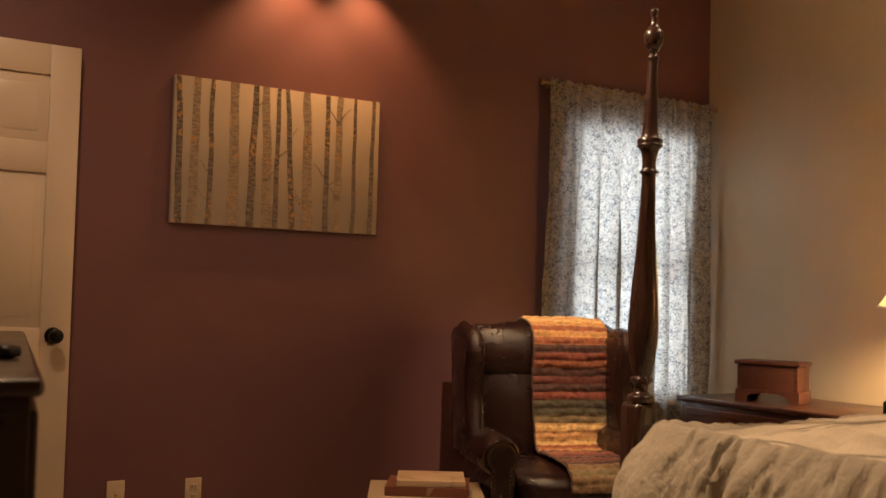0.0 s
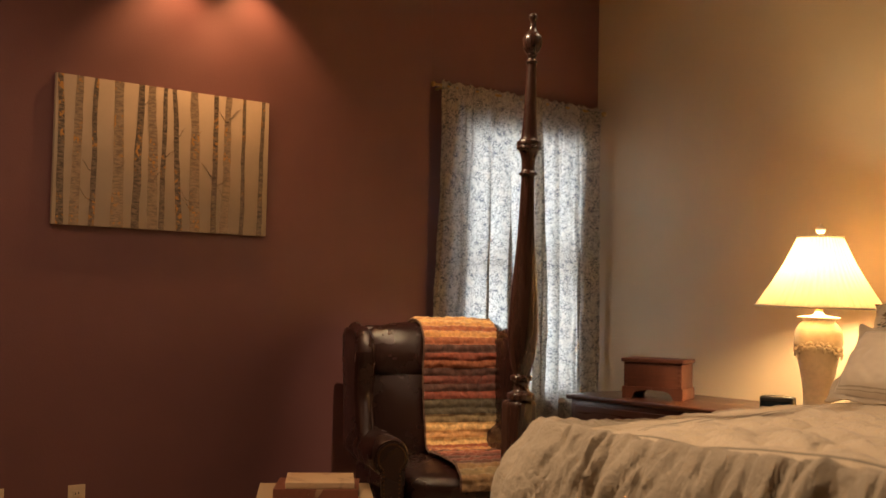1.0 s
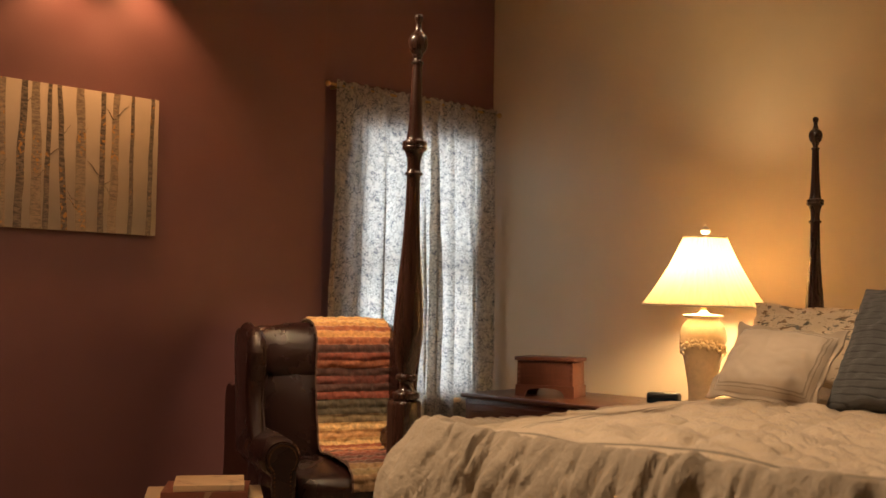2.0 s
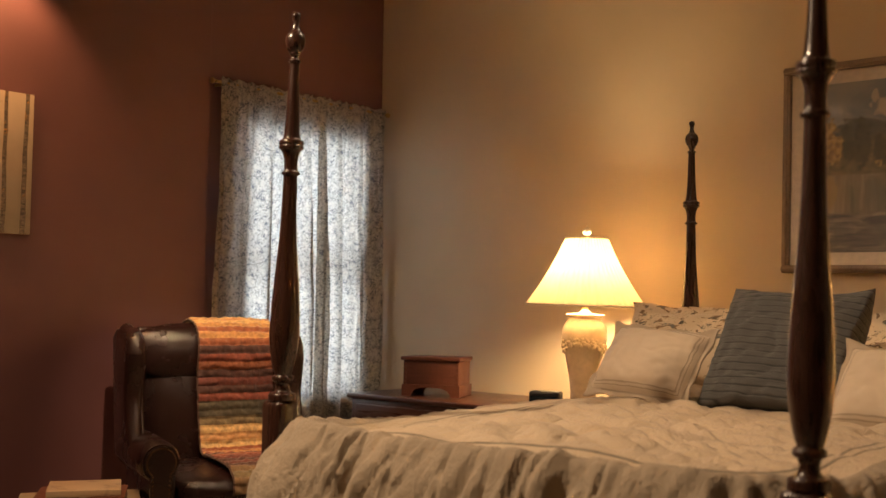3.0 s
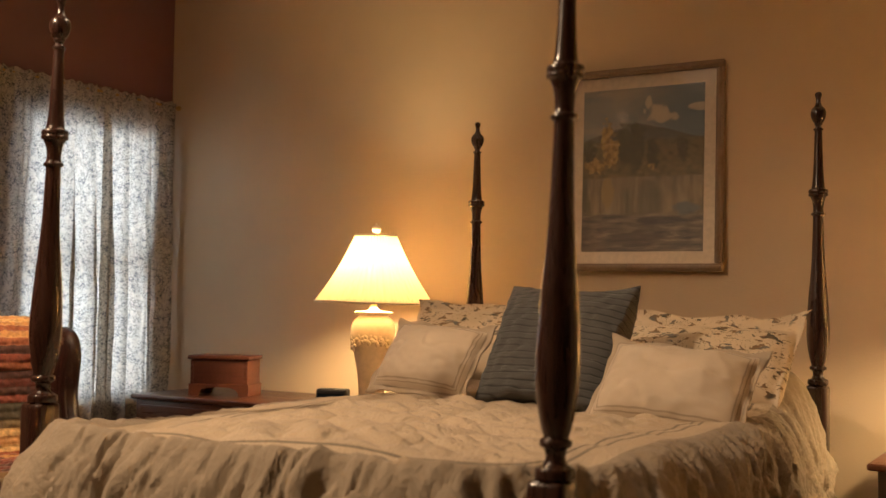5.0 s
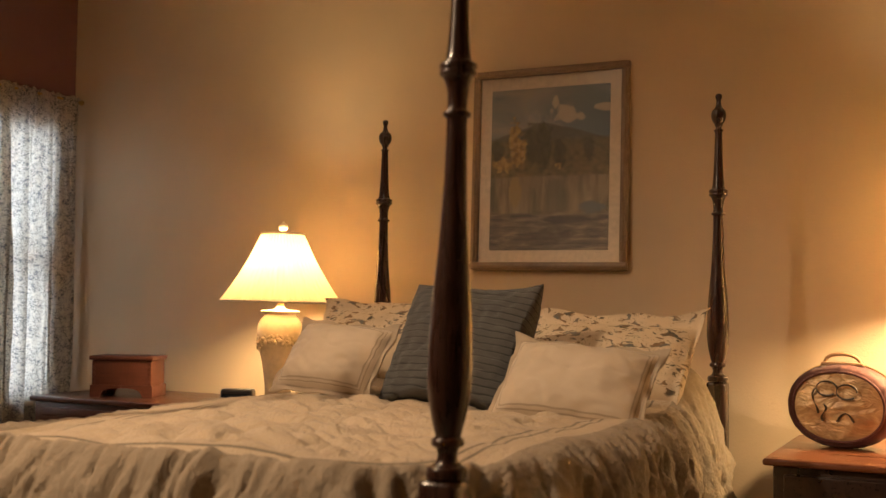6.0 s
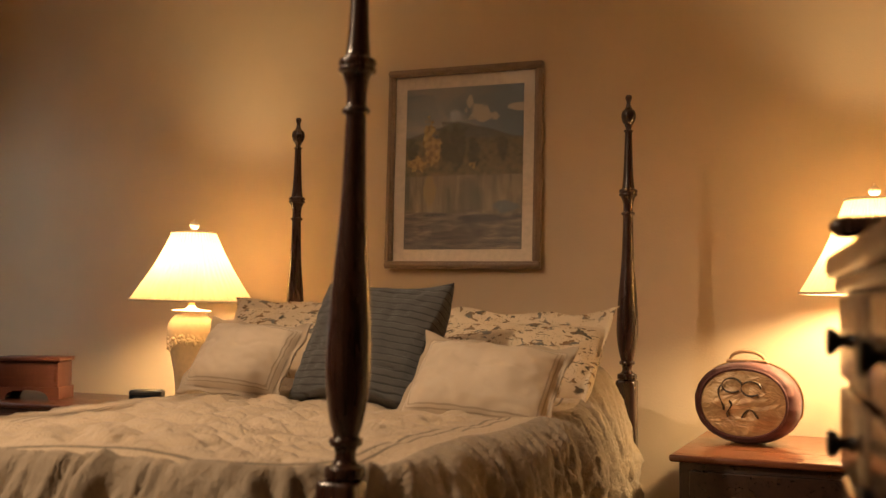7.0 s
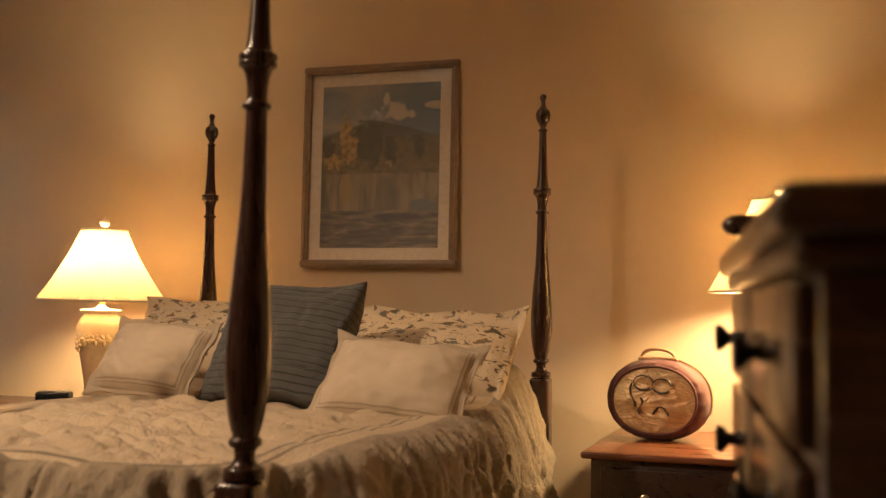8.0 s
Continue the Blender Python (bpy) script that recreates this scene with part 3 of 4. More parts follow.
def pleated_material():
    n = Nodes("slate_blue_cloth", 0.8)
    v = n.coords()
    sep = n.add("ShaderNodeSeparateXYZ")
    c = n.add("ShaderNodeTexCoord")
    n.link(c.outputs["Object"], sep.inputs[0])
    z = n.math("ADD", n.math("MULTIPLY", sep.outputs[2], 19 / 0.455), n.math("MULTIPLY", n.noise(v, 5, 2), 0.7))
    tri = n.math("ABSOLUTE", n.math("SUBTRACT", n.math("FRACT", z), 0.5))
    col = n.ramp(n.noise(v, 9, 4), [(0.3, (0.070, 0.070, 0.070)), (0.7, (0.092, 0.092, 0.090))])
    # shade in the grooves between pleats is put into the colour as dark lines
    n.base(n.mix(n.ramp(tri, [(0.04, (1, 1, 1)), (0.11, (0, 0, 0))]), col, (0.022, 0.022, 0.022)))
    n.bump(n.math("ADD", n.math("MULTIPLY", n.math("MINIMUM", tri, 0.2), 6.0), n.noise(v, 600, 2)), 0.5, 0.006)
    n.bsdf.inputs["Sheen Weight"].default_value = 0.2
    return n.mat


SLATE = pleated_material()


def pillow(name, label, material, x, y, z, w, h, t, lean, turn, roll=0, flange=0.0, seed=0.0, ribs=0, tuck=0.0):
    """x, y, z: the middle of the lower edge."""
    bm = pillow_mesh(w, h, t, flange, seed, ribs, tuck=tuck)
    rim = None
    if flange:
        lay = bm.verts.layers.float["edge"]
        rim = bm.copy()
        rlay = rim.verts.layers.float["edge"]
        bmesh.ops.delete(bm, geom=[f for f in bm.faces if sum(v[lay] for v in f.verts) < 4 * flange], context="FACES")
        bmesh.ops.delete(rim, geom=[f for f in rim.faces if sum(v[rlay] for v in f.verts) >= 4 * flange], context="FACES")
    ob = part(name, bm, material, smooth=75)
    if rim:
        part("border", rim, material, ob, "flat stitched border", smooth=75)
    ob.matrix_basis = pose(x, y, z, 0, 0, turn) @ pose(0, 0, 0, -lean, 0, 0) @ pose(0, 0, 0, 0, roll, 0) @ pose(0, 0, h / 2)
    return tagged(ob, label, "pillow", "pillows on the bed")


pillow("pillow_sham", "cream pillow sham with olive leaf print against headboard", FLORAL, -1.86, 4.10, 0.84, 0.73, 0.42, 0.18, 24, 0, 0, 0.055, 1.0)
pillow("pillow_sham", "cream leaf-print pillow sham with flat ruffled border against headboard", FLORAL, -0.955, 4.02, 0.80, 0.75, 0.455, 0.20, 30, 3, 1, 0.075, 2.3, tuck=0.22)
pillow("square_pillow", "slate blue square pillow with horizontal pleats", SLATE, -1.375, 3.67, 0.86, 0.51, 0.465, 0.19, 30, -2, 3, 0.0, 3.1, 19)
pillow("accent_pillow", "small cream accent pillow with grey stitched border lines", CREAM, -1.835, 3.61, 0.880, 0.435, 0.325, 0.15, 37, -3, 4, 0.03, 4.2)
pillow("accent_pillow", "cream accent pillow with grey stitched border lines leaning on sham", CREAM, -0.905, 3.49, 0.838, 0.515, 0.350, 0.16, 43, 2, 5, 0.035, 5.7)

# ---- bedside lamps ----


def lamp_shade_material():
    n = Nodes("pleated_shade_cloth", 0.8)
    v = n.coords()
    col = (0.84, 0.69, 0.47)
    n.base(col)
    n.bump(n.noise(v, 300, 2), 0.1, 0.002)
    t = n.add("ShaderNodeBsdfTranslucent")
    t.inputs["Color"].default_value = (0.68, 0.51, 0.28, 1)
    m = n.add("ShaderNodeMixShader")
    m.inputs[0].default_value = 0.22
    n.link(n.bsdf.outputs[0], m.inputs[1])
    n.link(t.outputs[0], m.inputs[2])
    n.link(m.outputs[0], n.out.inputs["Surface"])
    return n.mat


def glowing(name, c, strength):
    n = Nodes(name, 0.4)
    n.base(c)
    n.bsdf.inputs["Emission Color"].default_value = (*c, 1)
    n.bsdf.inputs["Emission Strength"].default_value = strength
    return n.mat


SHADE = lamp_shade_material()
CERAMIC = plain("cream_glazed_ceramic", (0.70, 0.58, 0.42), 0.25)
BULB = glowing("bulb_glass", (1.0, 0.72, 0.40), 8.0)
FINIAL = plain("ivory_finial", (0.80, 0.70, 0.55), 0.3)


def table_lamp(m, foot, z_low, z_high, r_low, r_high, label, base_kind):
    """Heights are above the table; foot is the base's scale."""
    t = thing("table_lamp", m, label, "table lamp", "bedside lamps")

    def cone(u, v):
        a = 2 * math.pi * u
        r = r_low + (r_high - r_low) * v - 0.012 * math.sin(math.pi * v)
        r *= 1 + 0.016 * math.sin(48 * a) + 0.004 * noise.noise((3 * math.cos(a), 3 * math.sin(a), v * 2))
        return r * math.cos(a), r * math.sin(a), z_low + (z_high - z_low) * v
    sh = part("shade", sheet(384, 10, cone), SHADE, t, "cream pleated fabric empire shade")
    for r, z in ((r_low, z_low), (r_high, z_high)):
        ring = [(1.004 * r * math.cos(2 * math.pi * i / 64), 1.004 * r * math.sin(2 * math.pi * i / 64), z) for i in range(65)]
        part("trim", tube(ring, 0.005, 8), FINIAL, sh)
    part("finial", lathe(smooth_profile([(0.006, 0), (0.012, 0.004), (0.010, 0.010), (0.019, 0.020), (0.021, 0.032), (0.012, 0.042), (0.005, 0.046), (0.004, 0.056)]), 20, (0, 0, z_high + 0.004)), FINIAL, t)
    part("harp", tube([(0.055 * math.sin(math.pi * i / 20), 0, z_low - 0.02 + (z_high - z_low + 0.026) * i / 20) for i in range(21)], 0.002, 6), BRASS, t)
    part("bulb", lathe(smooth_profile([(0.012, -0.045), (0.014, -0.03), (0.028, 0.0), (0.030, 0.015), (0.02, 0.035), (0.004, 0.043)]), 20, (0, 0, z_low + 0.085)), BULB, t).visible_shadow = False
    part("socket", lathe([(0.014, 0.0), (0.016, 0.005), (0.016, 0.05), (0.013, 0.055)], 20, (0, 0, z_low - 0.015)), BRASS, t)
    f = foot
    if base_kind == "vase":
        prof = [(0.060, 0.0), (0.064, 0.008), (0.060, 0.02), (0.056, 0.05), (0.060, 0.12), (0.076, 0.22), (0.092, 0.30), (0.099, 0.345), (0.095, 0.385), (0.080, 0.415),
                (0.066, 0.43), (0.070, 0.438), (0.082, 0.444), (0.082, 0.452), (0.03, 0.458), (0.014, 0.475)]
        part("base", lathe(smooth_profile([(r * f, z * (z_low - 0.02) / 0.475) for r, z in prof], 4), 64), CERAMIC, t, "cream ceramic urn base")
        # raised blossoms and leaves round the shoulder
        bm = bmesh.new()
        rng = random.Random(4)
        for k in range(15):
            a, z = 2 * math.pi * k / 15 + rng.uniform(-0.1, 0.1), (0.315 + rng.uniform(-0.03, 0.035)) * (z_low - 0.02) / 0.475
            r = 0.0955 * f
            turn = Matrix.Translation((r * math.cos(a), r * math.sin(a), z)) @ Matrix.Rotation(a, 4, "Z") @ Matrix.Rotation(radians(90), 4, "Y") @ Matrix.Rotation(rng.uniform(0, 3), 4, "Z")
            petals = 5
            for p in range(petals):
                b = bmesh.new()
                bmesh.ops.create_icosphere(b, subdivisions=2, radius=1)
                bmesh.ops.transform(b, matrix=turn @ Matrix.Rotation(2 * math.pi * p / petals, 4, "Z") @ Matrix.Translation((0.015, 0, -0.001)) @ Matrix.Diagonal((0.016, 0.009, 0.0055, 1)), verts=b.verts[:])
                merge(b, bm)
        part("blossom_relief", bm, CERAMIC, t, "raised ceramic blossoms")
    else:
        # dark turned base
        prof = [(0.075, 0.0), (0.078, 0.012), (0.06, 0.025), (0.03, 0.05), (0.022, 0.08), (0.034, 0.11), (0.024, 0.14), (0.020, 0.20), (0.034, 0.26), (0.022, 0.31), (0.030, 0.37), (0.016, 0.43), (0.014, 0.475)]
        part("base", lathe(smooth_profile([(r * f, z * (z_low - 0.02) / 0.475) for r, z in prof], 4), 40), BLACK, t, "dark turned base")
    return t


NS_L, NS_R = 0.73, 0.709
table_lamp(pose(-2.658, 4.56, NS_L, 0, 1.0, 0), 1.04, 0.478, 0.785, 0.270, 0.096, "lit table lamp with cream pleated shade and embossed ceramic base", "vase")
table_lamp(pose(0.203, 4.62, NS_R), 1.0, 0.548, 0.882, 0.255, 0.100, "lit table lamp with cream shade beside the round bag", "turned")

# ---- bedside chests ----


def chest(name, m, w, d, h, material, top_material, rows, knob, label, group="", thick=0.026, over=0.022, columns=1, feet=0.08, knob_r=0.016, mould=False):
    """A chest of drawers; front towards -y, origin under its middle."""
    t = thing(name, m, label, "chest of drawers" if len(rows) > 1 else "nightstand", group)
    body_h = h - thick - feet
    part("carcass", box(w, d, body_h, (0, 0, feet + body_h / 2), 0.006), material, t)
    b = box(w + 2 * over, d + over * 1.5, thick, (0, -over * 0.25, h - thick / 2 + 0.0005), min(0.012, thick * 0.4), segments=3)
    if mould:
        box(w + over, d + over * 0.8, thick * 0.7, (0, -over * 0.2, h - thick * 1.25), 0.01, b, segments=3)
    part("top", b, top_material, t)
    for sx in (-1, 1):
        for sy in (-1, 1):
            part("foot", lathe(smooth_profile([(0.02, 0), (0.03, 0.02), (0.028, 0.05), (0.035, feet + 0.003)]), 16, (sx * (w / 2 - 0.045), sy * (d / 2 - 0.045), 0)), material, t)
    z = h - thick - 0.02
    for share in rows:
        hh = share * (body_h - 0.02)
        for c in range(columns):
            cw = (w - 0.06) / columns
            x = -w / 2 + 0.03 + cw * (c + 0.5)
            dr = part("drawer", box(cw - 0.012, 0.02, hh - 0.012, (x, -d / 2 - 0.004, z - hh / 2), 0.006, segments=3), material, t)
            for kx in () if knob is None else ((-cw * 0.3, cw * 0.3) if cw > 0.45 else (0,)):
                kb = lathe(smooth_profile([(knob_r * 0.7, 0), (knob_r * 0.55, 0.004), (knob_r * 0.42, 0.014), (knob_r * 0.8, 0.020), (knob_r, 0.026), (knob_r * 0.9, 0.031), (0.002, 0.033)]), 20,
                           (x + kx, -d / 2 - 0.013, z - hh / 2), turn=pose(0, 0, 0, 90))
                part("knob", kb, knob, dr)
        z -= hh
    return t


chest("low_chest", pose(-3.19, 4.672, 0), 1.58, 0.575, NS_L, DARKCHERRY, DARKCHERRY, (0.3, 0.35, 0.35), BRASS, "low reddish-brown wooden chest of drawers beside bed", columns=2)
chest("nightstand", pose(0.02, 4.56, 0), 0.86, 0.73, NS_R, ESPRESSO, CHERRY, (0.34, 0.66), NICKEL, "dark wooden nightstand with glossy orange-brown top", thick=0.024, over=0.03)

# small dovetailed wooden box on bracket feet
bx = thing("wooden_box", pose(-3.58, 4.60, NS_L, 0, 0, 21), "small red-brown dovetailed wooden keepsake box on bracket feet", "box")
part("body", box(0.30, 0.18, 0.125, (0, 0, 0.055 + 0.0625), 0.003), REDBOX, bx)
part("lid", box(0.325, 0.20, 0.02, (0, -0.004, 0.192), 0.006, segments=3), REDBOX, bx)
b = None
for sx in (-1, 1):
    pts = [(0, 0.0), (0.05, 0.0), (0.052, 0.012), (0.066, 0.032), (0.10, 0.044), (0.155, 0.046), (0.155, 0.060), (0, 0.060)]
    for dep in (-0.096, 0.082):
        mm = Matrix.Translation((-sx * 0.157, dep, 0)) @ Matrix.Diagonal((sx, 1, 1, 1))
        part("bracket_foot", extrude_outline(pts, 0.014, 0.0, m=mm), REDBOX, bx)
    part("bracket_foot", box(0.012, 0.172, 0.058, (sx * 0.151, 0, 0.031), 0.002), REDBOX, bx)
DOVE = plain("dark_end_grain", (0.10, 0.03, 0.016), 0.6)
for sx in (-1, 1):
    for k in range(5):
        part("dovetail", box(0.016, 0.0045, 0.013, (sx * 0.1415, -0.0900, 0.068 + 0.024 * k), 0.001), DOVE, bx)

ck = thing("alarm_clock", pose(-2.66, 4.27, NS_L, 0, 0, 20), "small black digital alarm clock on the chest", "clock")
part("case", box(0.14, 0.07, 0.10, (0, 0, 0.0505), 0.012, segments=3), DARKPLASTIC, ck)
part("display", box(0.12, 0.004, 0.05, (0, -0.0355, 0.055), 0.002), plain("smoked_display", (0.01, 0.02, 0.03), 0.1), ck)

# ---- round bag ----


def oval_bag():
    t = thing("oval_case", pose(-0.236, 4.61, NS_R - 0.0015, 0, 0, -9), "oval burgundy travel case with crinkled gold-tan satin face and handle", "case")
    RIM = fabric("burgundy_weave", (0.095, 0.026, 0.024), 0.7, 120, 0.3)
    a, h, dep = 0.192, 0.150, 0.11

    def outline(ang, k=1.0):
        c, s = math.cos(ang), math.sin(ang)
        e = 2 / 2.15
        x, z = a * k * math.copysign(abs(c) ** e, c), h * k * math.copysign(abs(s) ** e, s)
        return x, max(z, -0.147) + h
    N = 96
    bm = bmesh.new()
    rings = []
    for y, k in ((-dep / 2, 0.80), (-dep / 2 - 0.006, 0.83), (-dep / 2 - 0.002, 0.90), (-dep / 2 + 0.010, 0.955), (-dep / 2 + 0.030, 0.99), (0, 1.005), (dep / 2 - 0.03, 1.0), (dep / 2 - 0.006, 0.97), (dep / 2, 0.9), (dep / 2, 0.3)):
        ring = []
        for i in range(N):
            x, z = outline(2 * math.pi * i / N, k)
            ring.append(bm.verts.new((x, y + 0.002 * math.sin(40 * i / N * math.pi), z)))
        rings.append(ring)
    for r, q in zip(rings, rings[1:]):
        for i in range(N):
            bm.faces.new((r[i], r[(i + 1) % N], q[(i + 1) % N], q[i]))
    bm.faces.new(rings[-1])
    part("body", bm, RIM, t)
    n = Nodes("crinkled_satin", 0.34)
    v = n.coords()
    n.base(n.ramp(n.noise(v, 14, 3, 0.5, 1.0), [(0.3, (0.34, 0.19, 0.085)), (0.5, (0.52, 0.34, 0.17)), (0.72, (0.68, 0.50, 0.28))]))
    n.bump(n.noise(n.coords((1, 1, 1.8)), 11, 2, 0.5, 2.0), 0.4, 0.03)
    n.bsdf.inputs["Metallic"].default_value = 0.15
    n.bsdf.inputs["Sheen Weight"].default_value = 0.2

    def face(u, v):
        ang, k = 2 * math.pi * u, 0.815 * v + 0.002
        x, z = outline(ang, max(k, 0.002))
        y = -dep / 2 - 0.004 - 0.016 * (1 - v * v) + 0.013 * fbm(x * 6 + 0.5 * math.sin(z * 20), z * 15, 2.2, 2) * (1 - v ** 6)
        return x, y, z
    part("front_panel", sheet(96, 24, face), n.mat, t, "crinkled gold-tan satin panel")
    ring = [(outline(2 * math.pi * i / 72, 0.825)[0], -dep / 2 - 0.007, outline(2 * math.pi * i / 72, 0.825)[1]) for i in range(73)]
    part("piping", tube(ring, 0.005, 8), RIM, t)
    part("zip", tube([(outline(math.pi * (i / 60 * 1.2 - 0.1), 1.01)[0], 0.02, outline(math.pi * (i / 60 * 1.2 - 0.1), 1.01)[1]) for i in range(61)], 0.004, 6), BRASS, t)
    # painted dark loops, too worn to read
    INK = plain("faded_dark_ink", (0.06, 0.045, 0.03), 0.5)
    def stroke(points):
        part("print", tube([(x, -dep / 2 - 0.023 + 0.003 * noise.noise((x * 40, z * 40, 1)), z) for x, z in points], lambda s: 0.0030 + 0.0012 * math.sin(9 * s), 6), INK, t)
    for cx, cz, r in ((-0.035, 0.215, 0.036), (0.035, 0.205, 0.036)):
        stroke([(cx + r * math.cos(2 * math.pi * i / 24), cz + 0.72 * r * math.sin(2 * math.pi * i / 24)) for i in range(22)])
    stroke([(-0.075 - 0.01 * math.sin(5 * i / 12), 0.215 - 0.09 * i / 12) for i in range(13)])
    stroke([(-0.045 + 0.008 * math.sin(6 * i / 12), 0.16 - 0.06 * i / 12) for i in range(13)])
    stroke([(0.0 + 0.06 * i / 12, 0.10 + 0.03 * math.sin(math.pi * i / 12)) for i in range(13)])
    TAN_L = plain("tan_leather", (0.50, 0.30, 0.16), 0.45)
    hd = part("handle", tube([(0.062 * math.cos(math.pi * i / 20), -0.012 * math.sin(math.pi * i / 20), 2 * h - 0.004 + 0.040 * math.sin(math.pi * i / 20) ** 0.7) for i in range(21)], 0.0065, 10), TAN_L, t, "tan leather carry handle")
    part("handle_base", box(0.15, 0.03, 0.012, (0, 0, 2 * h + 0.000), 0.005), TAN_L, hd)
    return t


oval_bag()

# ---- wing armchair ----


def leather():
    n = Nodes("oxblood_leather", 0.22)
    v = n.coords()
    n.base(n.ramp(n.noise(v, 5, 4), [(0.3, (0.011, 0.005, 0.0045)), (0.7, (0.024, 0.009, 0.008))]))
    vor = n.add("ShaderNodeTexVoronoi", feature="F1")
    vor.inputs["Scale"].default_value = 260
    n.link(v, vor.inputs["Vector"])
    n.bump(n.math("ADD", vor.outputs[0], n.math("MULTIPLY", n.noise(v, 9, 4), 3.0)), 0.2, 0.006)
    n.rough(n.ramp(n.noise(v, 7, 3), [(0.3, (0.15, 0.15, 0.15)), (0.7, (0.34, 0.34, 0.34))]))
    return n.mat


LEATHER = leather()


def cushion(sx, sy, sz, at, puff=0.03, turn=None, r=0.05):
    """A stuffed block: rounded box with swollen faces."""
    b = bmesh.new()
    bmesh.ops.create_cube(b, size=2)
    bmesh.ops.subdivide_edges(b, edges=b.edges[:], cuts=11, use_grid_fill=True)
    e = 5.0
    for v in b.verts:
        p = v.co.copy()
        k = (abs(p.x) ** e + abs(p.y) ** e + abs(p.z) ** e) ** (1 / e)
        p = p / k
        q = Vector((p.x * sx / 2, p.y * sy / 2, p.z * sz / 2))
        q.z += math.copysign(puff, p.z) * (1 - p.x * p.x) * (1 - p.y * p.y) * (abs(p.z) > 0.5)
        q.x += math.copysign(puff, p.x) * (1 - p.z * p.z) * (1 - p.y * p.y) * (abs(p.x) > 0.5)
        q += q.normalized() * 0.006 * fbm(q.x * 9, q.y * 9, q.z * 9, 2)
        v.co = q
    if turn is not None:
        bmesh.ops.transform(b, matrix=turn, verts=b.verts[:])
    bmesh.ops.translate(b, vec=at, verts=b.verts[:])
    return b


CHAIR = pose(-3.72, 3.315, 0, 0, 0, -20)
ch = thing("wing_armchair", CHAIR, "dark oxblood leather wingback armchair with nailhead trim, a quilt over it", "armchair")
tilt = pose(0, 0, 0, 0, -11, 0)
part("backrest", cushion(0.17, 0.60, 0.66, (-0.27, 0, 0.74), 0.035, tilt), LEATHER, ch)
part("back_roll", cushion(0.22, 0.62, 0.235, (-0.300, 0, 0.950), 0.03, tilt), LEATHER, ch, "rolled leather head cushion")
part("back_panel", box(0.06, 0.56, 0.80, (-0.345, 0, 0.68), 0.02, turn=None, segments=3), LEATHER, ch)
part("seat_cushion", cushion(0.58, 0.54, 0.15, (0.02, 0, 0.415), 0.025), LEATHER, ch)
part("seat_frame", box(0.66, 0.66, 0.16, (0.0, 0, 0.265), 0.025, segments=3), LEATHER, ch)
STUD = plain("antique_brass_nail", (0.13, 0.075, 0.04), 0.4, 1.0)
wing = [(-0.33, 0.50), (0.06, 0.56), (0.075, 0.62), (0.03, 0.70), (0.00, 0.80), (0.015, 0.90), (0.03, 0.97), (0.01, 1.025), (-0.05, 1.045), (-0.14, 1.035), (-0.25, 1.06), (-0.36, 1.075), (-0.42, 1.04)]
for s in (-1, 1):
    b = extrude_outline(wing, 0.075, 0.022, m=Matrix.Translation((0, s * 0.330 - 0.0375, 0)))
    bmesh.ops.subdivide_edges(b, edges=[e for e in b.edges if e.calc_length() > 0.12], cuts=5)
    for v in b.verts:
        v.co.y += s * (0.03 if s < 0 else 0.0) * step(-0.25, 0.06, v.co.x)
    part("wing", b, LEATHER, ch, smooth=60)
    path = [(x, s * (0.338 + (0.03 if s < 0 else 0.0) * step(-0.25, 0.06, x)), z) for x, z in smooth_profile([(0.075, 0.60), (0.03, 0.70), (0.00, 0.80), (0.015, 0.90), (0.028, 0.97), (0.005, 1.03), (-0.06, 1.052), (-0.16, 1.042), (-0.27, 1.066)], 5, -9)]
    part("wing_roll", tube(path, lambda q: 0.032 + 0.012 * math.sin(math.pi * min(1, q * 1.4)), 14), LEATHER, ch)
    part("welt", tube([(x + 0.034, y - s * 0.026, z + 0.004) for x, y, z in path[:24]], 0.0055, 8), LEATHER, ch, "raised leather welt")
    part("arm_side", box(0.50, 0.085, 0.38, (0.05, s * 0.300, 0.37), 0.02, segments=3), LEATHER, ch)
    arm = part("arm_roll", tube([(-0.14, s * 0.318, 0.565), (0.1, s * 0.324, 0.57), (0.30, s * 0.330, 0.565), (0.325, s * 0.330, 0.563)], lambda q: 0.082 if q < 0.95 else 0.072, 28), LEATHER, ch)
    pts = []
    for i in range(25):
        a = radians(-50 + 280 * i / 24)
        pts.append((0.066 * math.cos(a), 0.563 + 0.066 * math.sin(a)))
    pts += [(-0.042, 0.30), (-0.034, 0.20), (0.034, 0.20), (0.042, 0.30)]
    front = part("arm_front", extrude_outline(pts, 0.016, 0.0, m=Matrix.Translation((0.342, s * 0.330, 0)) @ Matrix.Rotation(radians(90), 4, "Z")), LEATHER, ch)
    bm = bmesh.new()
    for i in range(30):
        a = radians(-48 + 276 * i / 29)
        lathe([(0.0045, 0), (0.0038, 0.002), (0.001, 0.0034)], 8, (0.341, s * 0.330 + 0.057 * math.cos(a), 0.563 + 0.057 * math.sin(a)), bm, turn=pose(0, 0, 0, 0, 90))
    for k in range(18):
        for q in (-1, 1):
            lathe([(0.0045, 0), (0.0038, 0.002), (0.001, 0.0034)], 8, (0.341, s * 0.330 + q * (0.034 - 0.0004 * k), 0.51 - 0.017 * k), bm, turn=pose(0, 0, 0, 0, 90))
    part("nailhead", bm, STUD, front)
    for x in (-0.28, 0.28):
        part("leg", lathe(smooth_profile([(0.016, 0), (0.03, 0.02), (0.02, 0.06), (0.028, 0.13), (0.035, 0.19)]), 16, (x, s * 0.28, 0)), MAHOGANY, ch)

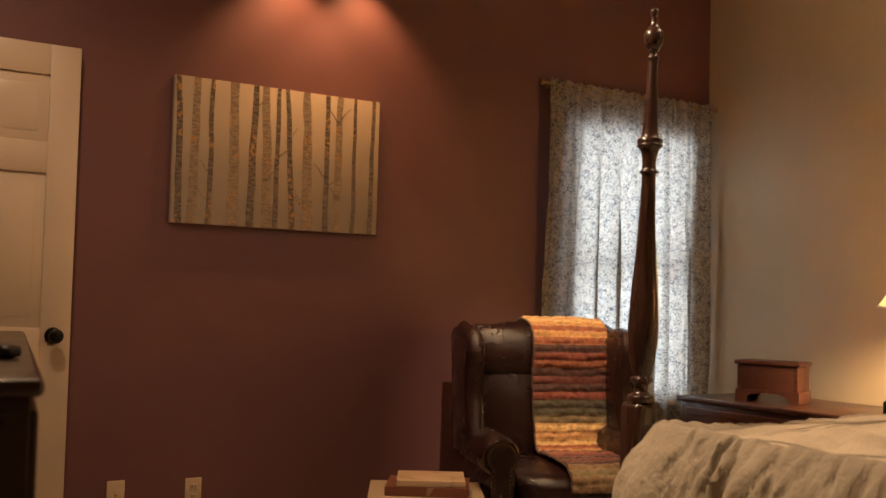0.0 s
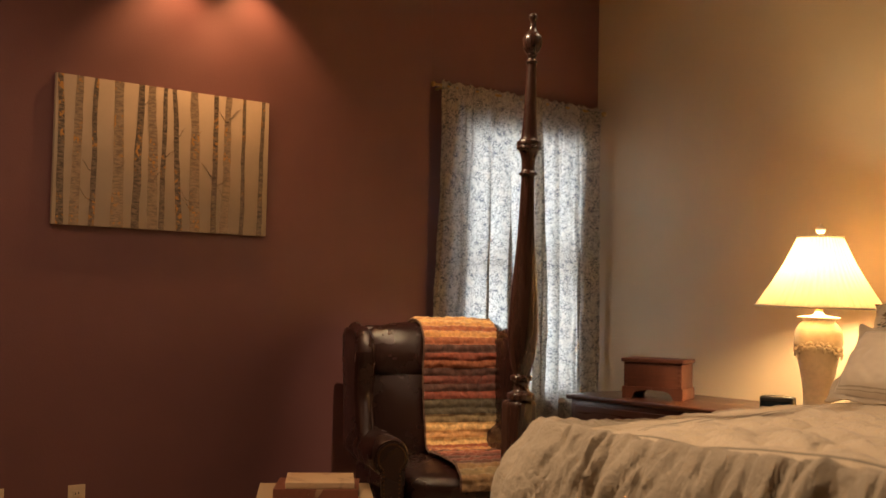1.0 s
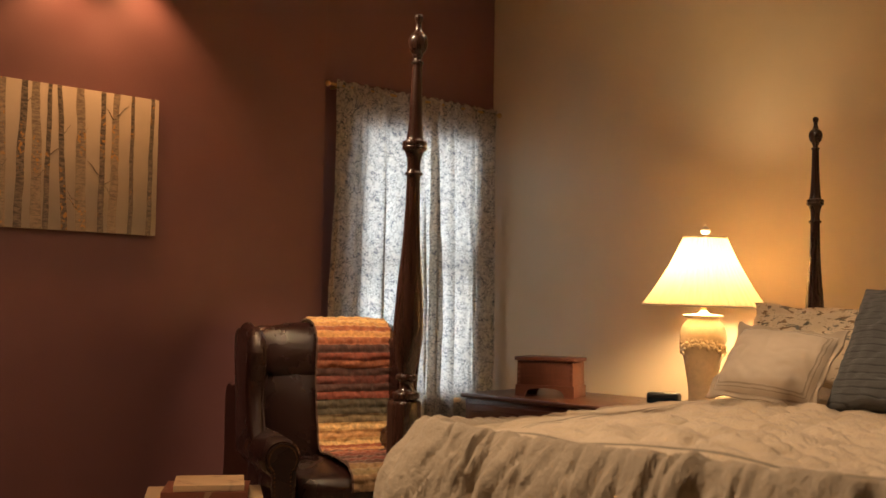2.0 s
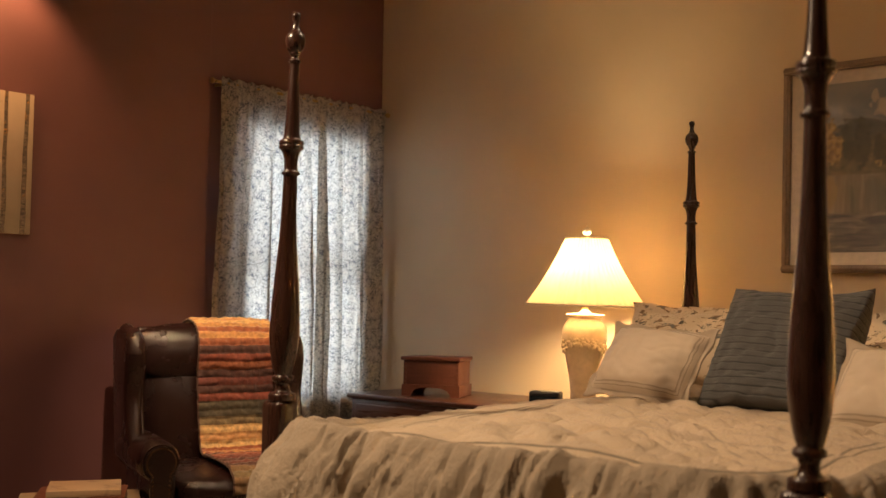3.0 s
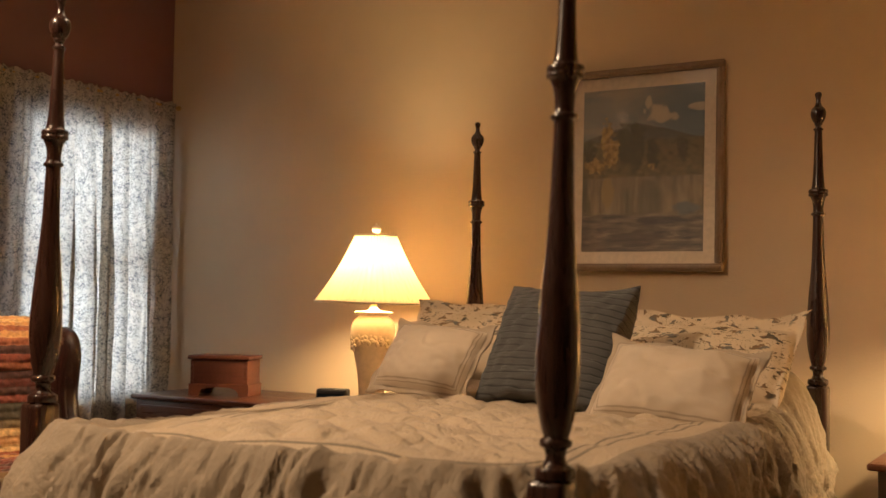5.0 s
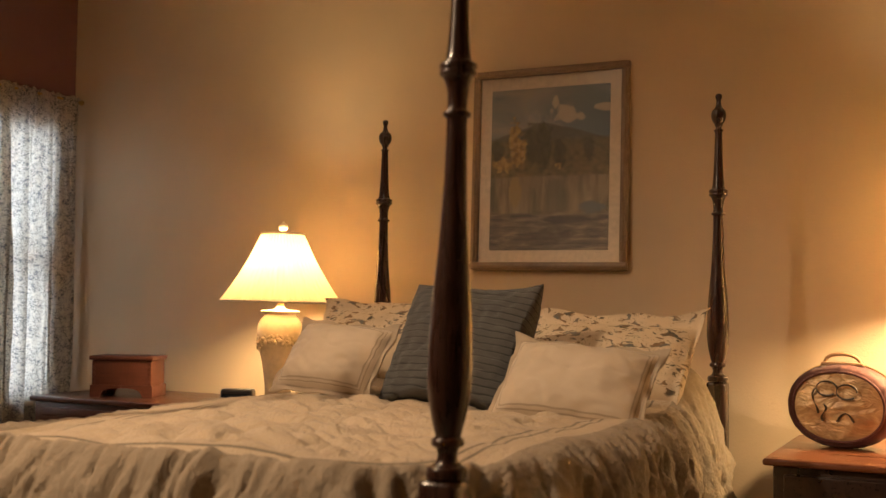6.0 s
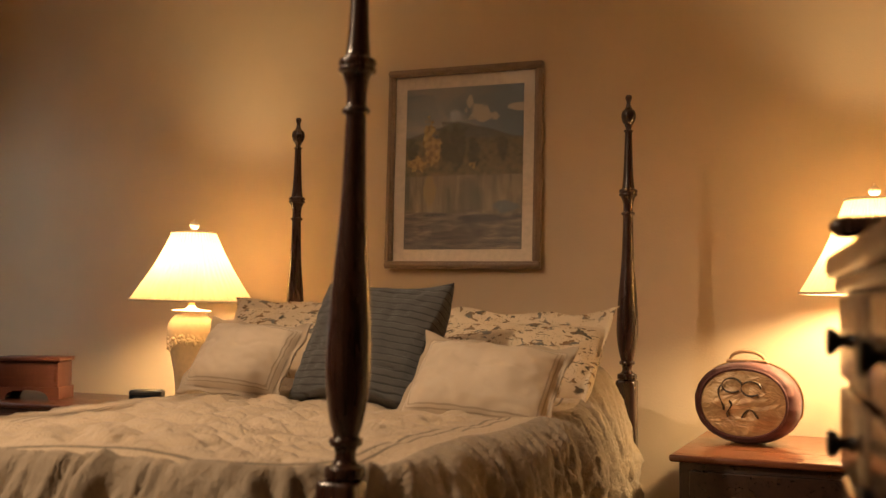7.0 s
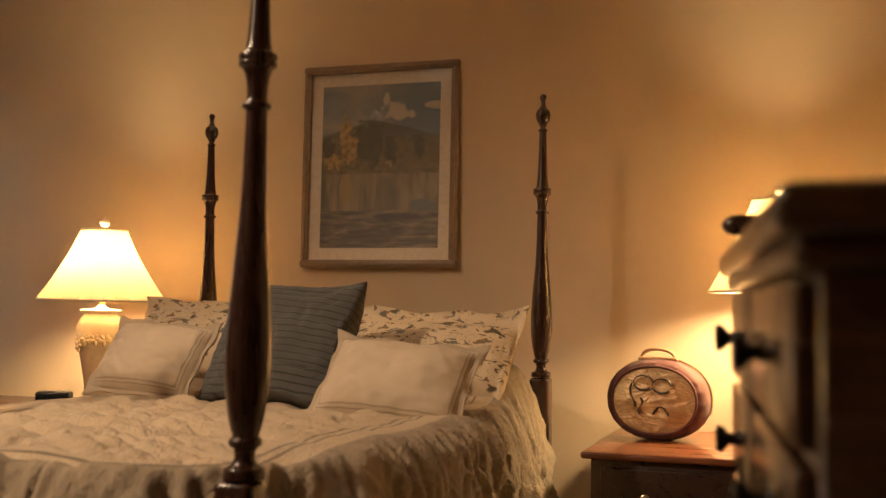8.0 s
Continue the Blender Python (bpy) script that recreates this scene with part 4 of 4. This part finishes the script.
# ---- quilt over the chair ----


def quilt_material():
    n = Nodes("striped_quilt_cotton", 0.75)
    v = n.coords()
    tan, gold, ochre = (0.19, 0.115, 0.052), (0.60, 0.40, 0.17), (0.46, 0.25, 0.095)
    rust, brick, dark = (0.27, 0.085, 0.036), (0.20, 0.045, 0.024), (0.062, 0.020, 0.014)
    green, sage, maroon = (0.060, 0.050, 0.028), (0.17, 0.125, 0.060), (0.13, 0.030, 0.020)
    strips = [tan, gold, gold, ochre, gold, ochre, rust, ochre, rust, dark, brick, rust, dark, maroon, dark, brick, green, green, sage, gold, ochre, gold, rust, ochre, brick, dark, rust, brick, maroon, dark, maroon, dark, tan, sage, tan, tan]
    d = n.math("ADD", n.attr("down"), n.math("MULTIPLY", n.math("SUBTRACT", n.noise(v, 7, 2), 0.5), 0.006))
    d = n.math("DIVIDE", n.math("SUBTRACT", d, 0.25), 0.75)
    half = len(strips) // 2
    a = n.ramp(n.math("MULTIPLY", d, 2.0), [(i / half, c) for i, c in enumerate(strips[:half])], "step")
    b = n.ramp(n.math("SUBTRACT", n.math("MULTIPLY", d, 2.0), 1.0), [(i / half, c) for i, c in enumerate(strips[half:])], "step")
    col = n.mix(n.math("GREATER_THAN", d, 0.5), a, b)
    col = n.mix(0.55, col, n.ramp(n.noise(v, 55, 4, 0.7), [(0.35, (0.40, 0.40, 0.42)), (0.65, (1.5, 1.45, 1.4))]), "MULTIPLY")
    n.base(col)
    n.bump(n.math("ADD", n.noise(v, 400, 2), n.math("MULTIPLY", n.noise(v, 45, 3), 3.0)), 0.3, 0.006)
    n.bsdf.inputs["Sheen Weight"].default_value = 0.25
    return n.mat


def quilt():
    # the way of its middle line in the chair's x and z: up the back, over the roll, down the front, over the seat
    way = smooth_profile([(-0.45, 0.70), (-0.452, 0.90), (-0.452, 1.03), (-0.42, 1.083), (-0.335, 1.112), (-0.235, 1.098), (-0.155, 1.045), (-0.122, 0.965), (-0.128, 0.88), (-0.122, 0.80), (-0.108, 0.70), (-0.088, 0.60),
                          (-0.072, 0.552), (-0.03, 0.535), (0.07, 0.540), (0.18, 0.536), (0.28, 0.518), (0.338, 0.475), (0.350, 0.42)], 12, -9)
    pts = [Vector((x, 0, z)) for x, z in way]
    acc = [0.0]
    for p, q in zip(pts, pts[1:]):
        acc.append(acc[-1] + (q - p).length)
    L = acc[-1]

    def along(s):
        s = min(max(s, 0), 0.9999) * L
        i = max(k for k in range(len(acc)) if acc[k] <= s)
        i = min(i, len(pts) - 2)
        f = (s - acc[i]) / max(1e-6, acc[i + 1] - acc[i])
        p = pts[i].lerp(pts[i + 1], f)
        d = (pts[min(i + 2, len(pts) - 1)] - pts[max(i - 1, 0)]).normalized()
        return p, Vector((-d.z, 0, d.x))
    bm = bmesh.new()
    lay = bm.verts.layers.float.new("down")
    nu, nv, y0q, y1q = 320, 44, -0.050, 0.315
    g = []
    for i in range(nu + 1):
        s = i / nu
        p, nor = along(s)
        row = []
        for j in range(nv + 1):
            t = j / nv
            y = y0q + (y1q - y0q) * t
            skew = 0.018 * noise.noise((s * 6, 0.5, 3)) + 0.06 * max(0, s - 0.72) * (1 if t < 0.5 else 0.4)
            band = abs(math.sin(math.pi * 46 * (s + 0.004 * noise.noise((t * 5, s * 9, 2)))))
            puff = 0.0085 * band ** 0.5 + 0.008 * fbm(s * 52, t * 18, 1.5, 2) + 0.006 * noise.noise((s * 10, t * 2.5, 8))
            pair = []
            for thick in (0.0, -0.010):
                q = p + nor * ((puff if thick == 0 else 0.0) + thick)
                vv = bm.verts.new((q.x, y + skew, q.z))
                vv[lay] = s
                pair.append(vv)
            row.append(pair)
        g.append(row)
    edges = {j: [tuple((g[i][j][0].co + g[i][j][1].co) / 2) for i in range(nu + 1)] for j in (0, nv)}
    for k in (0, 1):
        for i in range(nu):
            for j in range(nv):
                bm.faces.new((g[i][j][k], g[i + 1][j][k], g[i + 1][j + 1][k], g[i][j + 1][k]))
    for j in (0, nv):
        for i in range(nu):
            bm.faces.new((g[i][j][0], g[i + 1][j][0], g[i + 1][j][1], g[i][j][1]))
    for i in (0, nu):
        for j in range(nv):
            bm.faces.new((g[i][j][0], g[i][j + 1][0], g[i][j + 1][1], g[i][j][1]))
    ob = part("quilt", bm, quilt_material(), smooth=70)
    ob.matrix_basis = CHAIR
    BINDING = fabric("brown_binding", (0.07, 0.030, 0.018), 0.8)
    for j in (0, nv):
        part("binding", tube(edges[j], 0.006, 8), BINDING, ob, "dark brown edge binding")
    return tagged(ob, "narrow striped quilt in rust, gold and brown over armchair", "quilt")


quilt()

# ---- small cream table with books ----
tb = thing("side_table", pose(-3.72, 2.66, 0, 0, 0, -32), "small cream painted side table with two books on it", "side table")
CREAM_PAINT = painted("cream_furniture_paint", (0.60, 0.50, 0.36), 0.4, 0.1)
TT = 0.42
part("tabletop", box(0.46, 0.46, 0.022, (0, 0, TT - 0.011), 0.004), CREAM_PAINT, tb)
for s in (-1, 1):
    part("apron", box(0.40, 0.018, 0.08, (0, s * 0.191, TT - 0.063), 0.003), CREAM_PAINT, tb)
    part("apron", box(0.018, 0.36, 0.08, (s * 0.191, 0, TT - 0.063), 0.003), CREAM_PAINT, tb)
    for q in (-1, 1):
        part("leg", box(0.035, 0.035, TT - 0.022, (s * 0.195, q * 0.195, (TT - 0.022) / 2), 0.004), CREAM_PAINT, tb)
PAPER = plain("book_page_edges", (0.50, 0.40, 0.28), 0.8)


def cover_material(name, a, b, scale):
    n = Nodes(name, 0.4)
    n.base(n.ramp(n.noise(n.coords(), scale, 3, 0.5, 0.6), [(0.54, a), (0.60, shade(a, 0.85)), (0.68, b)]))
    return n.mat


def book(m, w, d, h, cover, label):
    t = thing("book", m, label, "book", "books on the side table")
    part("pages", box(w - 0.008, d - 0.006, h - 0.006, (0.002, 0, h / 2), 0.001), PAPER, t)
    part("cover", box(w, d, 0.003, (0, 0, h - 0.0012), 0.001), cover, t)
    part("cover", box(w, d, 0.003, (0, 0, 0.0016), 0.001), cover, t)
    part("spine", box(0.004, d, h - 0.0005, (w / 2 + 0.001, 0, h / 2), 0.0015), cover, t)


COVER_A = cover_material("mottled_red_cover", (0.24, 0.095, 0.065), (0.42, 0.28, 0.19), 14)
COVER_B = cover_material("buff_cover", (0.72, 0.56, 0.38), (0.42, 0.22, 0.14), 9)
book(pose(-3.71, 2.665, TT + 0.0005, 0, 0, -36), 0.27, 0.33, 0.036, COVER_A, "large book with mottled red and cream cover")
book(pose(-3.70, 2.67, TT + 0.0375, 0, 0, -33), 0.24, 0.27, 0.024, COVER_B, "buff hardback book lying on a larger one")

# ---- birch painting ----
bp = thing("birch_painting", pose(WALL_W + 0.002, 2.278, 1.787), "wide unframed canvas of pale birch trunks with gold flecks", "painting")
CANVAS = fabric("painted_canvas", (0.47, 0.39, 0.295), 0.75, 500, 0.05, 0.0)
CW, CH = 0.984, 0.616
part("canvas", box(0.022, CW, CH, (0.011, 0, 0), 0.003), CANVAS, bp)


def bark(name, c, dark, gold):
    n = Nodes(name, 0.6)
    v = n.coords((1, 1, 1))
    base = n.ramp(n.noise(n.coords((1, 30, 110)), 1.0, 4, 0.7), [(0.42, c), (0.60, dark)])
    g = n.ramp(n.noise(v, 55, 2, 0.5), [(0.63 - 0.1 * gold, (0, 0, 0)), (0.66 - 0.1 * gold, (1, 1, 1))])
    zone = n.ramp(n.noise(v, 5, 2), [(0.5, (0, 0, 0)), (0.6, (1, 1, 1))])
    n.base(n.mix(n.mix(1.0, g, zone, "MULTIPLY"), base, (0.52, 0.27, 0.07)))
    return n.mat


BARK_D = bark("dark_birch_bark", (0.075, 0.062, 0.050), (0.25, 0.195, 0.145), 0.7)
BARK_L = bark("pale_birch_bark", (0.36, 0.28, 0.195), (0.20, 0.155, 0.115), 0.4)
trunks = [(0.02, 0.03, 20, 1), (0.10, 0.09, 26, 0), (0.17, 0.165, 16, 1), (0.27, 0.275, 34, 0), (0.37, 0.355, 23, 1), (0.42, 0.435, 30, 0), (0.48, 0.48, 16, 1), (0.525, 0.56, 18, 1), (0.62, 0.635, 32, 0), (0.725, 0.73, 18, 1), (0.79, 0.78, 26, 0), (0.87, 0.868, 14, 1), (0.965, 0.962, 16, 1)]
for a, c, w, darkness in trunks:
    def strip(u, v, a=a, c=c, w=w):
        f = a + (c - a) * v
        yy = (f - 0.5) * CW + (u - 0.5) * w * 0.00135 * (0.85 + 0.35 * v + 0.15 * noise.noise((v * 12, a * 9, 1))) + 0.006 * noise.noise((v * 4, a * 20, 2))
        return 0.0228, yy, (0.5 - v) * CH * 0.997
    part("painted_trunk", sheet(2, 30, strip), BARK_D if darkness else BARK_L, bp, smooth=0)
rng = random.Random(8)
for k in range(16):
    a, c, w, darkness = rng.choice([t for t in trunks if 0.1 < t[0] < 0.93])
    z0b, dirn = rng.uniform(-0.25, 0.24), rng.choice((-1, 1))
    ln = rng.uniform(0.03, 0.07)
    y0b = (a - 0.5) * CW
    pth = [(0.0228, y0b + dirn * ln * q, z0b + ln * 0.9 * q ** 1.4 + 0.006 * math.sin(7 * q + k)) for q in (0, 0.25, 0.5, 0.75, 1.0)]
    part("painted_branch", tube(pth, lambda q: 0.0022 * (1 - 0.7 * q), 4), BARK_D, bp)

# ---- framed landscape over the bed ----
ld = thing("framed_landscape", pose(-1.522, WALL_N - 0.022, 1.362, -1.2, 0.3, 0), "framed lakeside landscape print with autumn trees under glass", "framed picture")
FW, FH = 0.742, 0.915
FRAME = wood("weathered_frame_wood", (0.19, 0.130, 0.088), (0.29, 0.205, 0.140), 0.45, (8, 8, 8), 0.1)
for nm, sx, sz, x, z in (("frame_rail", FW, 0.034, 0, 0.017), ("frame_rail", FW, 0.034, 0, FH - 0.017), ("frame_stile", 0.034, FH - 0.068, -FW / 2 + 0.017, FH / 2), ("frame_stile", 0.034, FH - 0.068, FW / 2 - 0.017, FH / 2)):
    b = box(sx, 0.030, sz, (x, -0.010, z), 0.006, segments=3)
    box(sx * (0.45 if sx < sz else 1.0), 0.012, sz * (0.45 if sx > sz else 1.0), (x, -0.026, z), 0.004, b)
    part(nm, b, FRAME, ld)
MATBOARD = plain("cream_mat_board", (0.66, 0.53, 0.39), 0.8)
part("mat_board", box(FW - 0.06, 0.006, FH - 0.06, (0, 0.0, FH / 2), 0.001), MATBOARD, ld)


def landscape():
    n = Nodes("landscape_print", 0.55)
    c = n.add("ShaderNodeTexCoord")
    sep = n.add("ShaderNodeSeparateXYZ")
    n.link(c.outputs["Object"], sep.inputs[0])
    v = n.coords((1, 1, 1))
    wide = n.coords((0.5, 1, 2.2))
    h = n.math("DIVIDE", sep.outputs[2], 0.735)          # 0 bottom .. 1 top
    u = n.math("DIVIDE", sep.outputs[0], 0.565)
    def wobble(scale, size, vec=v, detail=3):
        return n.math("MULTIPLY", n.math("SUBTRACT", n.noise(vec, scale, detail), 0.5), size)

    def spot(cu, ch, ru, rh, rag, scale=24):
        """1 inside a ragged oval at cu, ch."""
        du = n.math("DIVIDE", n.math("SUBTRACT", u, cu), ru)
        dh = n.math("DIVIDE", n.math("SUBTRACT", h, ch), rh)
        r = n.math("ADD", n.math("MULTIPLY", du, du), n.math("MULTIPLY", dh, dh))
        return n.ramp(n.math("ADD", r, wobble(scale, rag * 2.6)), [(0.55, (1, 1, 1)), (1.15, (0, 0, 0))])

    dabs = n.noise(n.coords((1, 1, 1.5)), 34, 3, 0.6)
    sky = n.ramp(n.noise(n.coords((0.7, 1, 1.6)), 5, 4, 0.55, 0.6), [(0.40, (0.20, 0.24, 0.25)), (0.52, (0.30, 0.30, 0.28)), (0.64, (0.46, 0.38, 0.29))])
    sky = n.mix(n.ramp(u, [(0.0, (0, 0, 0)), (0.42, (1, 1, 1))]), sky, (0.17, 0.23, 0.26))
    cloud = (0.62, 0.50, 0.37)
    for cu, ch, ru, rh in ((0.09, 0.845, 0.10, 0.055), (0.17, 0.815, 0.15, 0.040), (0.05, 0.90, 0.035, 0.055), (0.46, 0.86, 0.10, 0.030)):
        sky = n.mix(spot(cu, ch, ru, rh, 1.5, 14), sky, cloud)
    col = sky
    ridge = n.math("ADD", h, wobble(6, 0.05))
    peak = n.math("MULTIPLY", n.math("ABSOLUTE", n.math("ADD", u, 0.04)), 0.22)
    col = n.mix(n.ramp(n.math("ADD", ridge, peak), [(0.785, (1, 1, 1)), (0.795, (0, 0, 0))]), col, n.ramp(dabs, [(0.35, (0.10, 0.105, 0.095)), (0.65, (0.17, 0.155, 0.125))]))
    col = n.mix(n.ramp(n.math("ADD", h, wobble(10, 0.08)), [(0.66, (1, 1, 1)), (0.69, (0, 0, 0))]), col, n.ramp(dabs, [(0.35, (0.11, 0.10, 0.055)), (0.50, (0.20, 0.155, 0.08)), (0.65, (0.28, 0.19, 0.095))]))
    dark = n.ramp(dabs, [(0.35, (0.055, 0.062, 0.042)), (0.65, (0.125, 0.115, 0.065))])
    for cu, ch, ru, rh in ((-0.16, 0.64, 0.06, 0.14), (-0.05, 0.64, 0.09, 0.16), (0.09, 0.60, 0.06, 0.10), (-0.44, 0.60, 0.06, 0.09), (0.33, 0.62, 0.05, 0.09)):
        col = n.mix(spot(cu, ch, ru, rh, 1.3), col, dark)
    gold = n.ramp(n.noise(v, 40, 3), [(0.38, (0.27, 0.17, 0.06)), (0.6, (0.60, 0.38, 0.13))])
    for cu, ch, ru, rh in ((-0.29, 0.68, 0.055, 0.14), (-0.25, 0.62, 0.075, 0.11), (-0.40, 0.53, 0.09, 0.05), (0.08, 0.51, 0.035, 0.025)):
        col = n.mix(spot(cu, ch, ru, rh, 1.4, 34), col, gold)
    # still water with upright reflections, dark ripples and stones in front
    water = n.ramp(n.noise(n.coords((1.9, 1, 0.35)), 9, 3, 0.6), [(0.34, (0.14, 0.13, 0.095)), (0.50, (0.30, 0.235, 0.15)), (0.63, (0.43, 0.33, 0.21))])
    water = n.mix(n.mix(0.6, (0, 0, 0), spot(0.08, 0.33, 0.13, 0.13, 1.2, 9)), water, (0.14, 0.13, 0.10))
    water = n.mix(spot(-0.28, 0.36, 0.06, 0.12, 0.8, 12), water, (0.42, 0.29, 0.13))
    water = n.mix(spot(0.36, 0.25, 0.12, 0.05, 1.0, 16), water, (0.17, 0.19, 0.20))
    near = n.ramp(n.noise(n.coords((0.7, 1, 4.5)), 12, 4, 0.65), [(0.38, (0.08, 0.078, 0.085)), (0.52, (0.19, 0.155, 0.13)), (0.64, (0.38, 0.30, 0.22))])
    near = n.mix(n.mix(0.7, (0, 0, 0), spot(0.14, 0.19, 0.22, 0.03, 1.2, 16)), near, (0.06, 0.065, 0.08))
    near = n.mix(n.mix(0.6, (0, 0, 0), spot(-0.05, 0.08, 0.25, 0.05, 1.6, 16)), near, (0.075, 0.068, 0.07))
    water = n.mix(n.ramp(n.math("ADD", h, wobble(16, 0.10, wide)), [(0.215, (1, 1, 1)), (0.24, (0, 0, 0))]), water, near)
    col = n.mix(n.ramp(n.math("ADD", h, wobble(8, 0.02)), [(0.448, (1, 1, 1)), (0.458, (0, 0, 0))]), col, water)
    n.base(n.mix(1.0, n.mix(0.25, col, (0.24, 0.17, 0.10)), (0.86, 0.86, 0.86), "MULTIPLY"))
    n.bump(n.noise(v, 120, 2), 0.1, 0.002)
    return n.mat


part("print", box(0.565, 0.003, 0.735, (0, 0, 0.3675), 0), landscape(), ld, m=pose(0, -0.0045, 0.088), smooth=0)
n = Nodes("picture_glass", 0.03)
n.base((1, 1, 1))
n.bsdf.inputs["Transmission Weight"].default_value = 1.0
n.bsdf.inputs["IOR"].default_value = 1.25
pg = part("glass", box(FW - 0.066, 0.002, FH - 0.066, (0, -0.013, FH / 2), 0), n.mat, ld, smooth=0)
pg.visible_shadow = False

# ---- open door against the wall ----
DW, DH, DT = 0.80, 2.125, 0.036
dr = tagged(new("door_1"), "cream painted panel door standing open against the red wall", "door", kind="structure")
dr.matrix_basis = pose(WALL_W + 0.016, 1.395, 0.012)
b = box(DT, 0.115, DH, (DT / 2, -0.0575, DH / 2), 0.003)
box(DT, 0.115, DH, (DT / 2, -DW + 0.0575, DH / 2), 0.003, b)
box(DT, 0.10, DH, (DT / 2, -DW / 2, DH / 2), 0.003, b)
for z, hh in ((0.11, 0.22), (0.93, 0.20), (1.685, 0.12), (DH - 0.06, 0.12)):
    for yy in (-0.2325, -DW + 0.2325):
        box(DT, 0.236, hh, (DT / 2, yy, z), 0.003, b)
part("frame", b, WHITE, dr)
for yy in (-0.2325, -DW + 0.2325):
    for za, zb in ((0.22, 0.83), (1.03, 1.625), (1.745, DH - 0.12)):
        part("panel", box(DT - 0.018, 0.24, zb - za + 0.004, (DT / 2, yy, (za + zb) / 2), 0.004), WHITE, dr)
        part("panel", box(DT - 0.010, 0.17, zb - za - 0.07, (DT / 2, yy, (za + zb) / 2), 0.012), WHITE, dr)
kn = part("knob", lathe(smooth_profile([(0.032, 0), (0.033, 0.004), (0.028, 0.008), (0.012, 0.012), (0.011, 0.028), (0.022, 0.036), (0.028, 0.047), (0.026, 0.058), (0.015, 0.064), (0.001, 0.066)]), 28, (DT, -0.066, 1.0), turn=pose(0, 0, 0, 0, 90)), BLACK, dr, "oil-rubbed bronze door knob")
part("latch_plate", box(0.024, 0.003, 0.056, (DT / 2, 0.001, 1.0), 0.001), BRASS, dr)

# ---- wall plates ----


def outlet(y, z, kind):
    t = thing("wall_outlet", pose(WALL_W + 0.0005, y, z), "almond plastic wall plate with " + ("cable jack" if kind else "two power sockets"), "outlet", "wall plates")
    part("plate", box(0.006, 0.072, 0.115, (0.003, 0, 0), 0.0025), PLASTIC, t)
    if kind:
        part("jack", lathe([(0.006, 0), (0.006, 0.008), (0.004, 0.009)], 12, (0.006, 0, 0), turn=pose(0, 0, 0, 0, 90)), BRASS, t)
    else:
        for s in (-1, 1):
            f = part("socket", box(0.003, 0.033, 0.028, (0.0068, 0, s * 0.020), 0.001), PLASTIC, t)
            for q in (-1, 1):
                part("slot", box(0.001, 0.003, 0.009, (0.0085, q * 0.0065, s * 0.020 + 0.003), 0), BLACK, f)
    for s in ((-1, 1) if kind else (0,)):
        part("screw", lathe([(0.003, 0), (0.002, 0.001)], 8, (0.0062, 0, s * 0.042), turn=pose(0, 0, 0, 0, 90)), PLASTIC, t)


outlet(1.612, 0.373, 1)
outlet(1.937, 0.362, 0)

# ---- long dresser by the door ----
ds = chest("dresser", pose(-2.756, 0.62, 0, 0, 0, 168), 1.81, 0.46, 1.06, ESPRESSO, ESPRESSO, (0.25, 0.25, 0.25, 0.25), None, "long dark wooden dresser near the open door", columns=2, over=0.02, thick=0.03)

# ---- tall chest beside the camera ----
tc = chest("tall_chest", pose(0.490, 1.745, 0, 0, 0, -83.5), 0.96, 0.46, 1.285, CHESTWOOD, CHESTWOOD, (0.112, 0.112, 0.15, 0.19, 0.2, 0.236), BLACK, "tall dark lacquered chest of drawers with black knobs", columns=2, over=0.03, thick=0.036, knob_r=0.017, mould=True)

hd = thing("hair_brush", pose(0.252, 2.165, 1.286, 0, 0, -12), "dark polished wooden hair brush lying over the chest's edge", "brush")
part("handle", tube([(0.10 - 0.17 * i / 24, 0, 0.040) for i in range(25)], lambda q: 0.0155 * max(0.12, 1 - max(0, (q - 0.9) / 0.1) ** 2) ** 0.5, 14), MAHOGANY, hd)
part("brush_head", cushion(0.11, 0.065, 0.03, (0.145, 0, 0.040), 0.004), MAHOGANY, hd)
part("bristle_pad", box(0.085, 0.045, 0.030, (0.145, 0, 0.0145), 0.004), DARKPLASTIC, hd, "black bristle pad")
dv = thing("radio", pose(0.46, 1.52, 1.2855, 0, 0, -60), "small grey plastic radio with dark front and thin aerial", "radio")
part("case", box(0.15, 0.07, 0.10, (0, 0, 0.0505), 0.01, segments=3), plain("grey_plastic", (0.42, 0.38, 0.33), 0.4), dv)
part("grille", box(0.10, 0.004, 0.06, (0, -0.036, 0.05), 0.002), DARKPLASTIC, dv)
part("aerial", tube([(-0.06, 0.02, 0.1), (-0.06, 0.02, 0.13), (-0.10, 0.02, 0.135), (-0.16, 0.02, 0.137)], 0.002, 6), NICKEL, dv)
rc = thing("remote_control", pose(-2.36, 0.70, 1.0605, 0, 0, 20), "black remote control lying on the dark dresser", "remote control")
part("body", cushion(0.17, 0.05, 0.024, (0, 0, 0.014), 0.004), DARKPLASTIC, rc)
